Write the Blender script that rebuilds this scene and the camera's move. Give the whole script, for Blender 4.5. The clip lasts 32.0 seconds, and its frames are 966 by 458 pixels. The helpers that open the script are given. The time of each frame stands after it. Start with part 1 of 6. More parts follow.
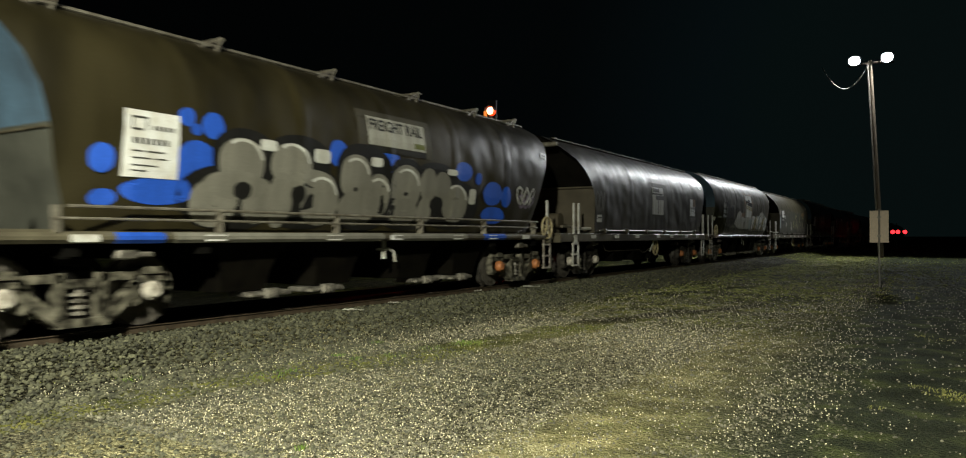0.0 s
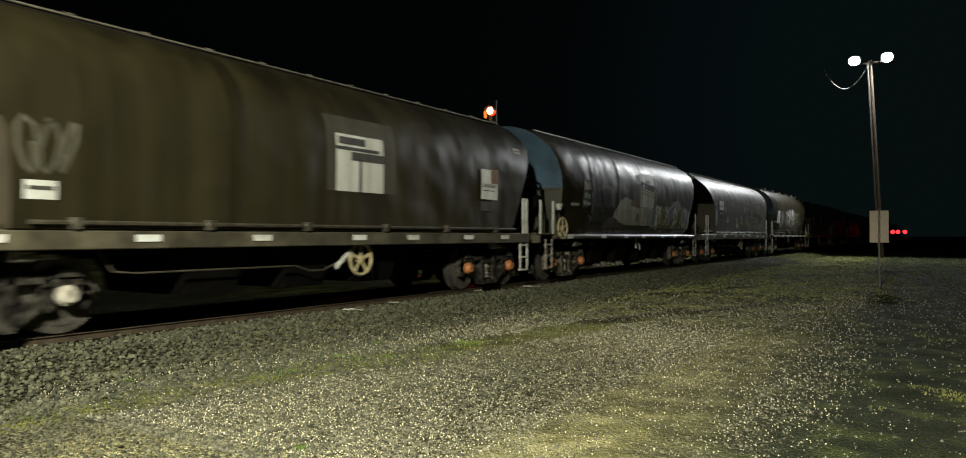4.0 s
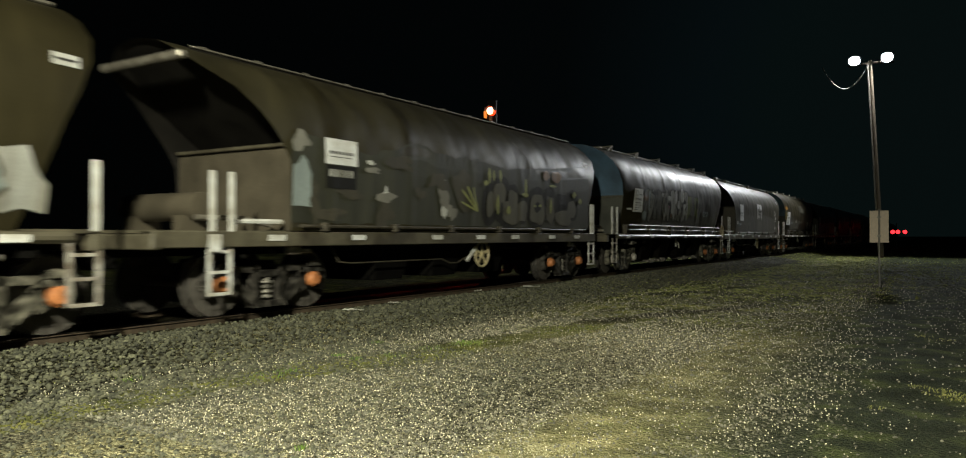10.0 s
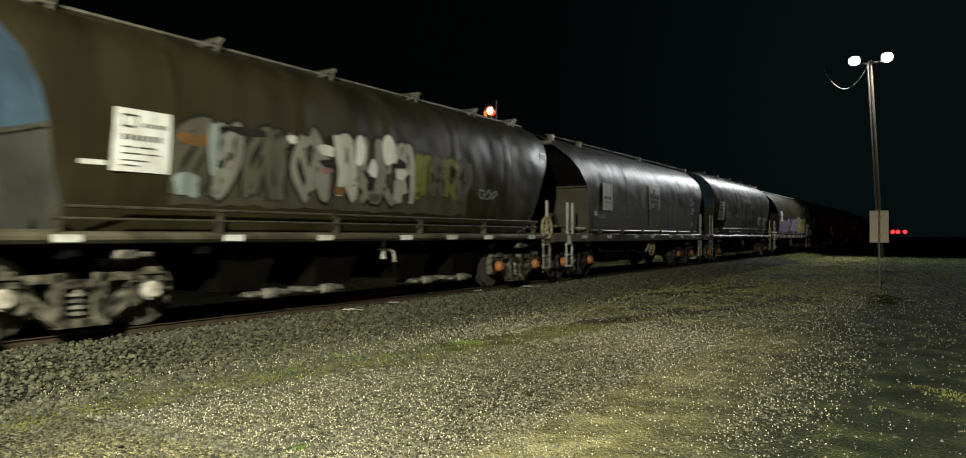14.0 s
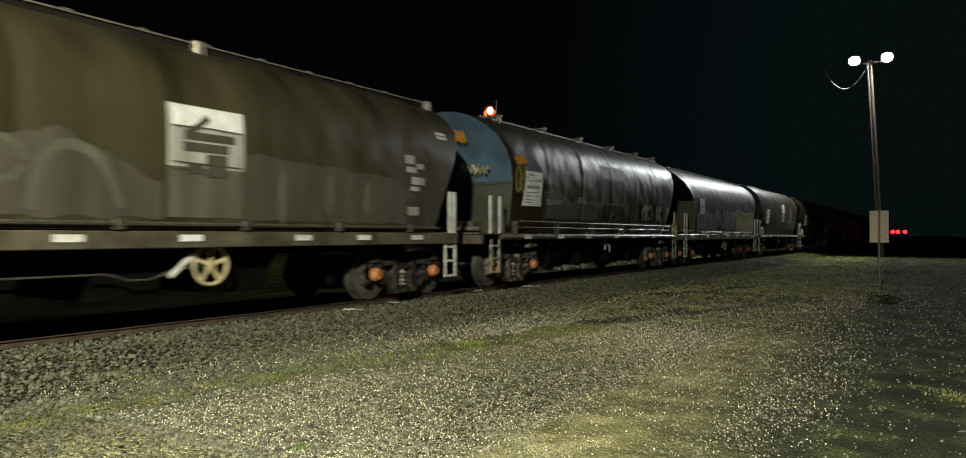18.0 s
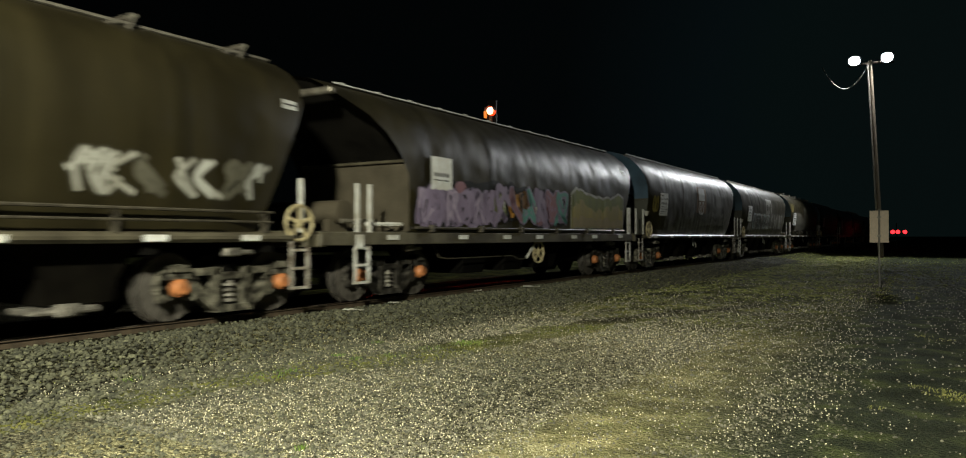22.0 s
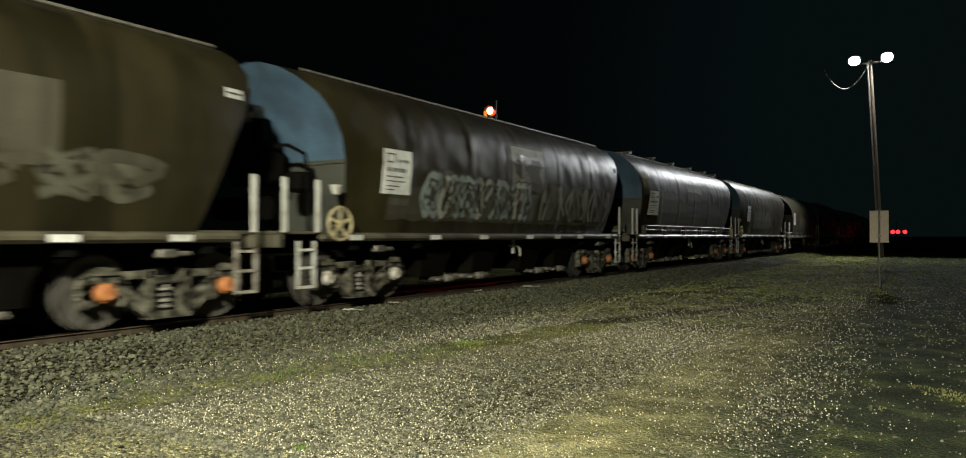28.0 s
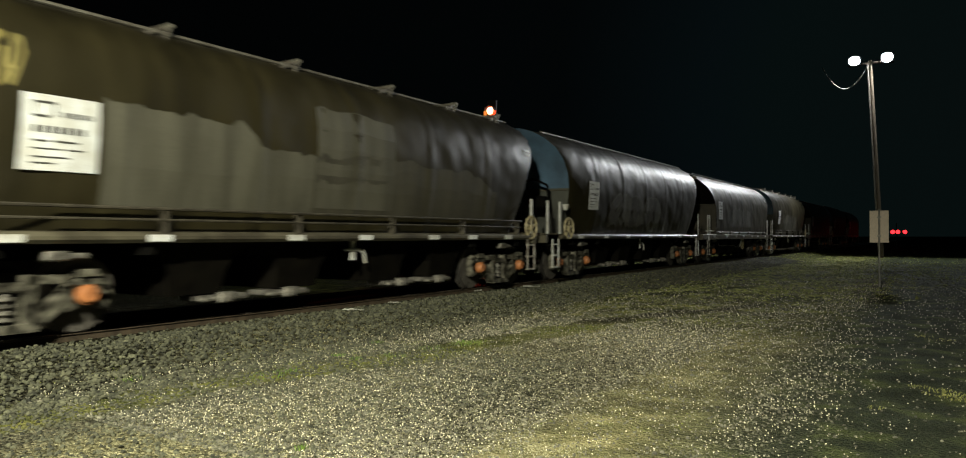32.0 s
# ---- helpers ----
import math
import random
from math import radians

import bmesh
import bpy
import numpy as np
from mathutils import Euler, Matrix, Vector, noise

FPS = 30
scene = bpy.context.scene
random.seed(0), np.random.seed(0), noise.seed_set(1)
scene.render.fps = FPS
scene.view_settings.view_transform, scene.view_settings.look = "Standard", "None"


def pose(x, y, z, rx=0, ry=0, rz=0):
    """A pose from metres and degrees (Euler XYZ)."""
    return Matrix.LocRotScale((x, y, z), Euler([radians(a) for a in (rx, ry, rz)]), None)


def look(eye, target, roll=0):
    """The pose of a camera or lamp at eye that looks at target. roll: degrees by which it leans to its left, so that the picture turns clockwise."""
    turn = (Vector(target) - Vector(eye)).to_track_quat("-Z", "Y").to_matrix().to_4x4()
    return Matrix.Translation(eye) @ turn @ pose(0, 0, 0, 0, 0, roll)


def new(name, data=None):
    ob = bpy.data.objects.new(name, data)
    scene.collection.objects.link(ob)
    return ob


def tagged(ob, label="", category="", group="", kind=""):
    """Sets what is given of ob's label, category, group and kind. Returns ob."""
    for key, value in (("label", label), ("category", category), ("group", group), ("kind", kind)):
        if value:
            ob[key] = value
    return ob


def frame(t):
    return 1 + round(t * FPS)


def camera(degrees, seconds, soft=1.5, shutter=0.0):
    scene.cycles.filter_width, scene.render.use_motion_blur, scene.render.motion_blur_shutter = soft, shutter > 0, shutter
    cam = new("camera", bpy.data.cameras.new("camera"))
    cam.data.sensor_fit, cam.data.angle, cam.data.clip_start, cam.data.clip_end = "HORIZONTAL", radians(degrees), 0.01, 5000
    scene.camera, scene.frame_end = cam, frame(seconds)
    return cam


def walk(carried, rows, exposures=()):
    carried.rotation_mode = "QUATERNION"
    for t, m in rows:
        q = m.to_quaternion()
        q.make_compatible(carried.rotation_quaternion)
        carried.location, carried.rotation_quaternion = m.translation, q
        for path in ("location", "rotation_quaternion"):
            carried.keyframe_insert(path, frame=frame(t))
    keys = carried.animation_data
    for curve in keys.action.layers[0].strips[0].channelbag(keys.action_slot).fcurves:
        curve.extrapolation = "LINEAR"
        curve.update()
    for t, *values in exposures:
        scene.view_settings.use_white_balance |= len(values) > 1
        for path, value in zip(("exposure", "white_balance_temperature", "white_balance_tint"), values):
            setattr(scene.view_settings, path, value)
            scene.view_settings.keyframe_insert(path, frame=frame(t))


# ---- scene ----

# Plan: x to the east, y along the track to the north; the camera stands at the origin, east of the line.
TRACK_X = -9.72          # middle of the track
RAIL_Z = 0.34            # top of the rails over the yard's ground
EYE = 1.50
WAGON = 14.40            # coupling to coupling
FIRST = -11.9            # front coupling of the first wagon at the start
GAUGE = 0.80             # half the distance between rail middles

# ------------------------------------------------------------------ camera
cam = camera(66.75, 32.0, soft=1.05, shutter=0.8)
still = pose(0, 0, EYE, 90.53, 0, 31.8)
walk(cam, [(0, still), (32.0, still)])

# ------------------------------------------------------------------ night sky and lamps
world = bpy.data.worlds.new("night")
scene.world = world
world.use_nodes = True
wn, wl = world.node_tree.nodes, world.node_tree.links
# a moonless sky, the floodlights' glare painted into its northern part as paler teal
way, facing, paler = wn.new("ShaderNodeTexCoord"), wn.new("ShaderNodeVectorMath"), wn.new("ShaderNodeValToRGB")
facing.operation = "DOT_PRODUCT"
facing.inputs[1].default_value = Vector((0.05, 1.0, 0.16)).normalized()
wl.new(way.outputs["Generated"], facing.inputs[0]), wl.new(facing.outputs["Value"], paler.inputs[0])
paler.color_ramp.interpolation = "B_SPLINE"
paler.color_ramp.elements[0].position, paler.color_ramp.elements[0].color = 0.88, (0.11, 0.13, 0.12, 1)
paler.color_ramp.elements[1].position, paler.color_ramp.elements[1].color = 1.0, (0.60, 1.35, 1.6, 1)
wl.new(paler.outputs[0], wn["Background"].inputs[0])
wn["Background"].inputs[1].default_value = 0.0042
scene.view_settings.exposure = 0.0


def lamp(name, kind, m, power, colour, radius=0.1, angle=None, blend=0.3):
    data = bpy.data.lights.new(name, kind)
    data.energy, data.color, data.shadow_soft_size = power, colour, radius
    if angle:
        data.spot_size, data.spot_blend = radians(angle), blend
    ob = new(name, data)
    ob.matrix_world = m
    return ob


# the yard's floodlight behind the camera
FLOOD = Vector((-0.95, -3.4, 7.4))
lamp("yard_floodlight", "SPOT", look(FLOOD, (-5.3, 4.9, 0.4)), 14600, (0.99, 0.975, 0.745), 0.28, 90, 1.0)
# the twin floodlights on the pole, turned towards the camera's side
POLE = Vector((-3.6, 57.0, 0.0))
POLE_H = 13.6
for dx in (-0.75, 0.8):
    head = POLE + Vector((dx - 0.45, -0.45, POLE_H + 0.1))
    lamp("pole_floodlight", "SPOT", look(head, head + Vector((-0.22, -1.0, -0.8))), 8200, (0.93, 0.96, 0.97), 0.25, 150, 0.8)

# ------------------------------------------------------------------ materials


def nodes_of(name):
    m = bpy.data.materials.new(name)
    m.use_nodes = True
    t = m.node_tree
    return m, t.nodes, t.links, t.nodes["Principled BSDF"]


def material(name, base, second=None, rough=0.6, metal=0.0, scale=6.0, fine=60.0, bump=0.25, streak=False, per=None, mix=0.5, rough_var=0.15, dents=0.0):
    """A painted, rusty or stony surface: two colours in patches, fine grain and relief. per: 'island' or 'object' varies single pieces."""
    m, n, l, bsdf = nodes_of(name)
    second = second or tuple(c * 0.6 for c in base)
    co = n.new("ShaderNodeTexCoord")
    mp = n.new("ShaderNodeMapping")
    mp.inputs["Scale"].default_value = (1, 1, 0.12) if streak else (1, 1, 1)
    l.new(co.outputs["Object"], mp.inputs[0])
    if streak:  # no two wagons are streaked alike
        own, spread = n.new("ShaderNodeObjectInfo"), n.new("ShaderNodeVectorMath")
        spread.operation = "MULTIPLY"
        l.new(own.outputs["Random"], spread.inputs[0])
        spread.inputs[1].default_value = (31.0, 57.0, 7.0)
        l.new(spread.outputs[0], mp.inputs["Location"])
    big, small = n.new("ShaderNodeTexNoise"), n.new("ShaderNodeTexNoise")
    big.inputs["Scale"].default_value, big.inputs["Detail"].default_value = scale, 5
    small.inputs["Scale"].default_value, small.inputs["Detail"].default_value = fine, 4
    l.new(mp.outputs[0], big.inputs[0]), l.new(co.outputs["Object"], small.inputs[0])
    ramp = n.new("ShaderNodeValToRGB")
    ramp.color_ramp.elements[0].position, ramp.color_ramp.elements[1].position = mix - 0.16, mix + 0.16
    ramp.color_ramp.elements[0].color, ramp.color_ramp.elements[1].color = (*second, 1), (*base, 1)
    l.new(big.outputs[0], ramp.inputs[0])
    grain = n.new("ShaderNodeMix")
    grain.data_type, grain.blend_type = "RGBA", "MULTIPLY"
    grain.inputs[0].default_value = 0.5
    l.new(ramp.outputs[0], grain.inputs[6]), l.new(small.outputs[0], grain.inputs[7])
    gain = n.new("ShaderNodeMix")
    gain.data_type, gain.blend_type = "RGBA", "MULTIPLY"
    gain.inputs[0].default_value = 1.0
    gain.inputs[7].default_value = (1.3, 1.3, 1.3, 1)
    l.new(grain.outputs[2], gain.inputs[6])
    out = gain.outputs[2]
    if streak:  # cloudy grime, dust and washed patches over the paint
        move, cloud, tone = n.new("ShaderNodeMapping"), n.new("ShaderNodeTexNoise"), n.new("ShaderNodeValToRGB")
        move.inputs["Scale"].default_value = (1, 1, 0.6)
        cloud.inputs["Scale"].default_value, cloud.inputs["Detail"].default_value, cloud.inputs["Roughness"].default_value = 1.5, 9, 0.62
        l.new(co.outputs["Object"], move.inputs[0]), l.new(spread.outputs[0], move.inputs["Location"]), l.new(move.outputs[0], cloud.inputs[0])
        tone.color_ramp.elements[0].position, tone.color_ramp.elements[1].position = 0.34, 0.68
        tone.color_ramp.elements[0].color, tone.color_ramp.elements[1].color = (0.48, 0.48, 0.50, 1), (1.65, 1.62, 1.50, 1)
        grime = n.new("ShaderNodeMix")
        grime.data_type, grime.blend_type = "RGBA", "MULTIPLY"
        grime.inputs[0].default_value = 0.85
        l.new(out, grime.inputs[6]), l.new(tone.outputs[0], grime.inputs[7])
        out = grime.outputs[2]
    if per:
        src = n.new("ShaderNodeNewGeometry").outputs["Random Per Island"] if per == "island" else n.new("ShaderNodeObjectInfo").outputs["Random"]
        r2 = n.new("ShaderNodeMapRange")
        r2.inputs[3].default_value, r2.inputs[4].default_value = 0.45, 1.5
        l.new(src, r2.inputs[0])
        vary = n.new("ShaderNodeMix")
        vary.data_type, vary.blend_type = "RGBA", "MULTIPLY"
        vary.inputs[0].default_value = 1.0
        l.new(out, vary.inputs[6]), l.new(r2.outputs[0], vary.inputs[7])
        out = vary.outputs[2]
    l.new(out, bsdf.inputs["Base Color"])
    rr = n.new("ShaderNodeMapRange")
    rr.inputs[3].default_value, rr.inputs[4].default_value = max(0.03, rough - rough_var), min(1, rough + rough_var)
    l.new(big.outputs[0], rr.inputs[0]), l.new(rr.outputs[0], bsdf.inputs["Roughness"])
    bsdf.inputs["Metallic"].default_value = metal
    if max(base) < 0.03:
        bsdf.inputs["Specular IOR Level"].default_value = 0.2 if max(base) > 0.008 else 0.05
    if dents:
        bsdf.inputs["Specular IOR Level"].default_value = 0.32
    if bump:
        b = n.new("ShaderNodeBump")
        b.inputs["Strength"].default_value, b.inputs["Distance"].default_value = bump, 0.01
        l.new(small.outputs[0], b.inputs["Height"]), l.new(b.outputs[0], bsdf.inputs["Normal"])
        if dents:  # shallow buckles in the sheet
            wide, d = n.new("ShaderNodeTexNoise"), n.new("ShaderNodeBump")
            wide.inputs["Scale"].default_value, wide.inputs["Detail"].default_value = 1.3, 1
            d.inputs["Strength"].default_value, d.inputs["Distance"].default_value = dents, 0.12
            l.new(co.outputs["Object"], wide.inputs[0]), l.new(wide.outputs[0], d.inputs["Height"]), l.new(d.outputs[0], b.inputs["Normal"])
    return m


def glow(name, colour, strength):
    m, n, l, bsdf = nodes_of(name)
    bsdf.inputs["Base Color"].default_value = (0.02, 0.02, 0.02, 1)
    bsdf.inputs["Emission Color"].default_value = (*colour, 1)
    bsdf.inputs["Emission Strength"].default_value = strength
    return m


BODY_BROWN = material("weathered_brown_paint", (0.0300, 0.0250, 0.0106), (0.0125, 0.0105, 0.0047), 0.48, 0, 1.2, 40, 0.08, True, rough_var=0.12, dents=0.6)
BODY_DARK = material("dark_brown_paint", (0.027, 0.0222, 0.0092), (0.0135, 0.0112, 0.0050), 0.48, 0, 1.2, 40, 0.08, True, rough_var=0.12, dents=0.6)
BODY_GREY = material("weathered_grey_paint", (0.044, 0.0385, 0.0198), (0.020, 0.0174, 0.0090), 0.49, 0, 1.2, 40, 0.08, True, rough_var=0.12, dents=0.6)
END_BLUE = material("faded_blue_paint", (0.085, 0.15, 0.23), (0.06, 0.095, 0.14), 0.5, 0, 1.8, 40, 0.12)
# soot and the shade of hood and walkway, put into one dark colour
SOOT_SHADE = material("sooty_slope_sheet", (0.014, 0.0125, 0.010), (0.008, 0.007, 0.006), 0.7, 0, 2, 40, 0.15)
END_LOW = material("grimy_blue_brown_end_paint", (0.085, 0.088, 0.075), (0.05, 0.052, 0.045), 0.55, 0, 1.5, 40, 0.12)
END_BROWN = material("brown_end_paint", (0.085, 0.072, 0.05), (0.055, 0.047, 0.033), 0.55, 0, 1.8, 40, 0.12)
SILL = material("scuffed_sill_paint", (0.105, 0.094, 0.064), (0.044, 0.038, 0.027), 0.45, 0, 2.5, 50, 0.15)
# near-black: the shade under the sills is in these colours, besides the grime
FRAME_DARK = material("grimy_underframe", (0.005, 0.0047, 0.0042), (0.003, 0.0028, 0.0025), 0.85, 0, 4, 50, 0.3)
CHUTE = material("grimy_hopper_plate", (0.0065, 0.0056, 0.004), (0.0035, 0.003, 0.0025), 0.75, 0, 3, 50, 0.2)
BOGIE = material("dusty_cast_steel", (0.25, 0.235, 0.185), (0.015, 0.0135, 0.011), 0.42, 0.1, 7, 60, 0.3, mix=0.54)
# darker copy of the cast steel, the platform deck's shade in its colour
DECK_SHADED = material("oily_cast_steel", (0.10, 0.092, 0.08), (0.012, 0.011, 0.010), 0.4, 0.1, 7, 60, 0.3, mix=0.56)
TREAD = material("polished_wheel_tread", (0.42, 0.40, 0.37), (0.3, 0.28, 0.26), 0.3, 0.9, 6, 50, 0.1)
WHEEL = material("wheel_steel", (0.11, 0.10, 0.088), (0.05, 0.044, 0.038), 0.65, 0.2, 6, 50, 0.2)
CAP_ORANGE = material("orange_axle_cap", (0.52, 0.20, 0.07), (0.34, 0.13, 0.05), 0.55, 0, 9, 60, 0.2)
CAP_GREY = material("bare_axle_cap", (0.55, 0.52, 0.47), (0.3, 0.27, 0.23), 0.5, 0, 9, 60, 0.2)
WHITE = material("chalky_white_paint", (0.66, 0.67, 0.66), (0.40, 0.38, 0.33), 0.6, 0, 5, 60, 0.15)
PLATE = material("white_data_panel_paint", (0.74, 0.76, 0.78), (0.58, 0.57, 0.54), 0.55, 0, 5, 60, 0.1)
INK = material("black_stencil_paint", (0.03, 0.03, 0.03), (0.06, 0.055, 0.05), 0.6, 0, 8, 60, 0.1)
CREAM = material("worn_cream_paint", (0.50, 0.43, 0.25), (0.30, 0.25, 0.15), 0.55, 0, 7, 60, 0.15)
STEP = material("scuffed_step_paint", (0.42, 0.40, 0.36), (0.16, 0.13, 0.10), 0.6, 0, 9, 60, 0.2)
DRAB = material("grimy_pipe", (0.085, 0.075, 0.055), (0.04, 0.035, 0.027), 0.5, 0.2, 8, 60, 0.15)
PIPE = material("galvanised_pipe", (0.33, 0.31, 0.26), (0.18, 0.16, 0.13), 0.45, 0.5, 8, 60, 0.15)
GATE = material("worn_bright_steel", (0.36, 0.34, 0.30), (0.09, 0.083, 0.073), 0.45, 0.5, 9, 60, 0.25)
RAIL_SIDE = material("rusty_rail", (0.085, 0.062, 0.040), (0.045, 0.034, 0.023), 0.65, 0.2, 8, 80, 0.3)
RAIL_HEAD = material("polished_rail_head", (0.5, 0.47, 0.45), (0.4, 0.37, 0.35), 0.09, 1.0, 8, 80, 0.01, rough_var=0.02)
SLEEPER = material("weathered_sleeper", (0.06, 0.053, 0.043), (0.03, 0.026, 0.021), 0.85, 0, 5, 60, 0.5)
STONE = material("basalt_ballast", (0.108, 0.107, 0.066), (0.033, 0.035, 0.022), 0.85, 0, 14, 90, 0.4, per="island")
GRAVEL = material("mixed_yard_gravel", (0.20, 0.190, 0.137), (0.060, 0.059, 0.044), 0.8, 0, 14, 90, 0.3, per="island")
GRIT = material("pale_spilt_grit", (0.80, 0.75, 0.56), (0.5, 0.46, 0.33), 0.7, 0, 30, 90, 0.2, per="island")
WOOD = material("weathered_pole_timber", (0.20, 0.16, 0.11), (0.12, 0.095, 0.07), 0.8, 0, 3, 50, 0.4, True)
# cream board; the pink tint of red light is mixed into its colour
SIGN = material("faded_pink_cream_sign_back", (0.80, 0.66, 0.51), (0.70, 0.57, 0.44), 0.5, 0.0, 3, 40, 0.1)
GALV = material("galvanised_post", (0.30, 0.29, 0.26), (0.2, 0.19, 0.17), 0.5, 0.5, 6, 50, 0.15)
BLACK = material("matt_black_paint", (0.02, 0.02, 0.02), (0.03, 0.03, 0.03), 0.7, 0, 6, 50, 0.1)
LAMP_WHITE = glow("floodlight_glow", (0.82, 0.90, 1.0), 60)
LAMP_RED = glow("signal_bulb_glow", (1.0, 0.32, 0.16), 14)
BAR_ORANGE = glow("signal_side_light_glow", (1.0, 0.28, 0.04), 0.9)
LENS_HALO_RED = glow("signal_lens_glow", (1.0, 0.05, 0.008), 2.2)
CROSS_RED = glow("crossing_red_glow", (1.0, 0.02, 0.025), 4.0)

# ------------------------------------------------------------------ mesh helpers


def finish(name, bm, mat, parent=None, label="", smooth=0.0):
    me = bpy.data.meshes.new(name)
    bmesh.ops.recalc_face_normals(bm, faces=bm.faces[:])
    bm.to_mesh(me)
    bm.free()
    for one in mat if isinstance(mat, (list, tuple)) else (mat,):
        me.materials.append(one)
    if smooth:
        me.shade_smooth()
        me.set_sharp_from_angle(angle=radians(smooth))
    ob = new(name, me)
    if parent:
        ob.parent = parent
    if label:
        tagged(ob, label)
    return ob


def part(name, bm, material_, parent, label="", smooth=0.0):
    return finish(name, bm, material_, parent, label, smooth)


def same_part(ob, parent, m=None):
    """The same mesh once more as a part of its own."""
    o = new(ob.name.split(".")[0], ob.data)
    o.parent = parent
    if m is not None:
        o.matrix_basis = m
    if "label" in ob:
        o["label"] = ob["label"]
    return o


def thing(name, m, label, category, group="", kind=""):
    ob = new(name)
    ob.empty_display_size = 0.3
    ob.matrix_basis = m
    return tagged(ob, label, category, group, kind)


def box(bm, x0, x1, y0, y1, z0, z1, bevel=0.0):
    r = bmesh.ops.create_cube(bm, size=1)
    vs = r["verts"]
    for v in vs:
        v.co = Vector(((x0 + x1) / 2 + v.co.x * (x1 - x0), (y0 + y1) / 2 + v.co.y * (y1 - y0), (z0 + z1) / 2 + v.co.z * (z1 - z0)))
    if bevel:
        es = list({e for v in vs for e in v.link_edges})
        bmesh.ops.bevel(bm, geom=es, offset=bevel, segments=1, affect="EDGES")
    return vs


def tube(bm, a, b, r, seg=8, r2=None):
    a, b = Vector(a), Vector(b)
    d = b - a
    res = bmesh.ops.create_cone(bm, cap_ends=True, segments=seg, radius1=r, radius2=r if r2 is None else r2, depth=d.length)
    q = Vector((0, 0, 1)).rotation_difference(d.normalized())
    for v in res["verts"]:
        v.co = q @ v.co + (a + b) / 2
    return res["verts"]


def pipe(bm, pts, r, seg=7):
    for a, b in zip(pts, pts[1:]):
        tube(bm, a, b, r, seg)


def beam(bm, a, b, w, x0, x1):
    """A flat bar in the y-z plane from a to b (y, z), w wide, between x0 and x1."""
    a, b = Vector(a), Vector(b)
    d = (b - a).normalized() * (w * 0.35)
    n = Vector((-(b - a).y, (b - a).x)).normalized() * (w / 2)
    quad = [a - d + n, b + d + n, b + d - n, a - d - n]
    lo = [bm.verts.new((x0, p.x, p.y)) for p in quad]
    hi = [bm.verts.new((x1, p.x, p.y)) for p in quad]
    bm.faces.new(lo), bm.faces.new(hi[::-1])
    for i in range(4):
        j = (i + 1) % 4
        bm.faces.new((lo[i], hi[i], hi[j], lo[j]))

# ------------------------------------------------------------------ ground and track
rng = np.random.default_rng(7)


def ground_height(x, y):
    """The yard is flat with shallow ruts; the track lies on a low bank of ballast."""
    d = abs(x - TRACK_X)
    h = 0.03 * noise.noise((x * 0.35, y * 0.25, 0.0)) + 0.012 * noise.noise((x * 1.7, y * 1.3, 3.0))
    bank = min(1.0, max(0.0, (3.1 - d) / 1.5))
    return h * (1 - bank) + (RAIL_Z - 0.115) * bank * bank * (3 - 2 * bank)


def axis(near, step, far, growth):
    out, v, s = [near], near, step
    while v < far:
        v += s
        s *= growth
        out.append(v)
    return out


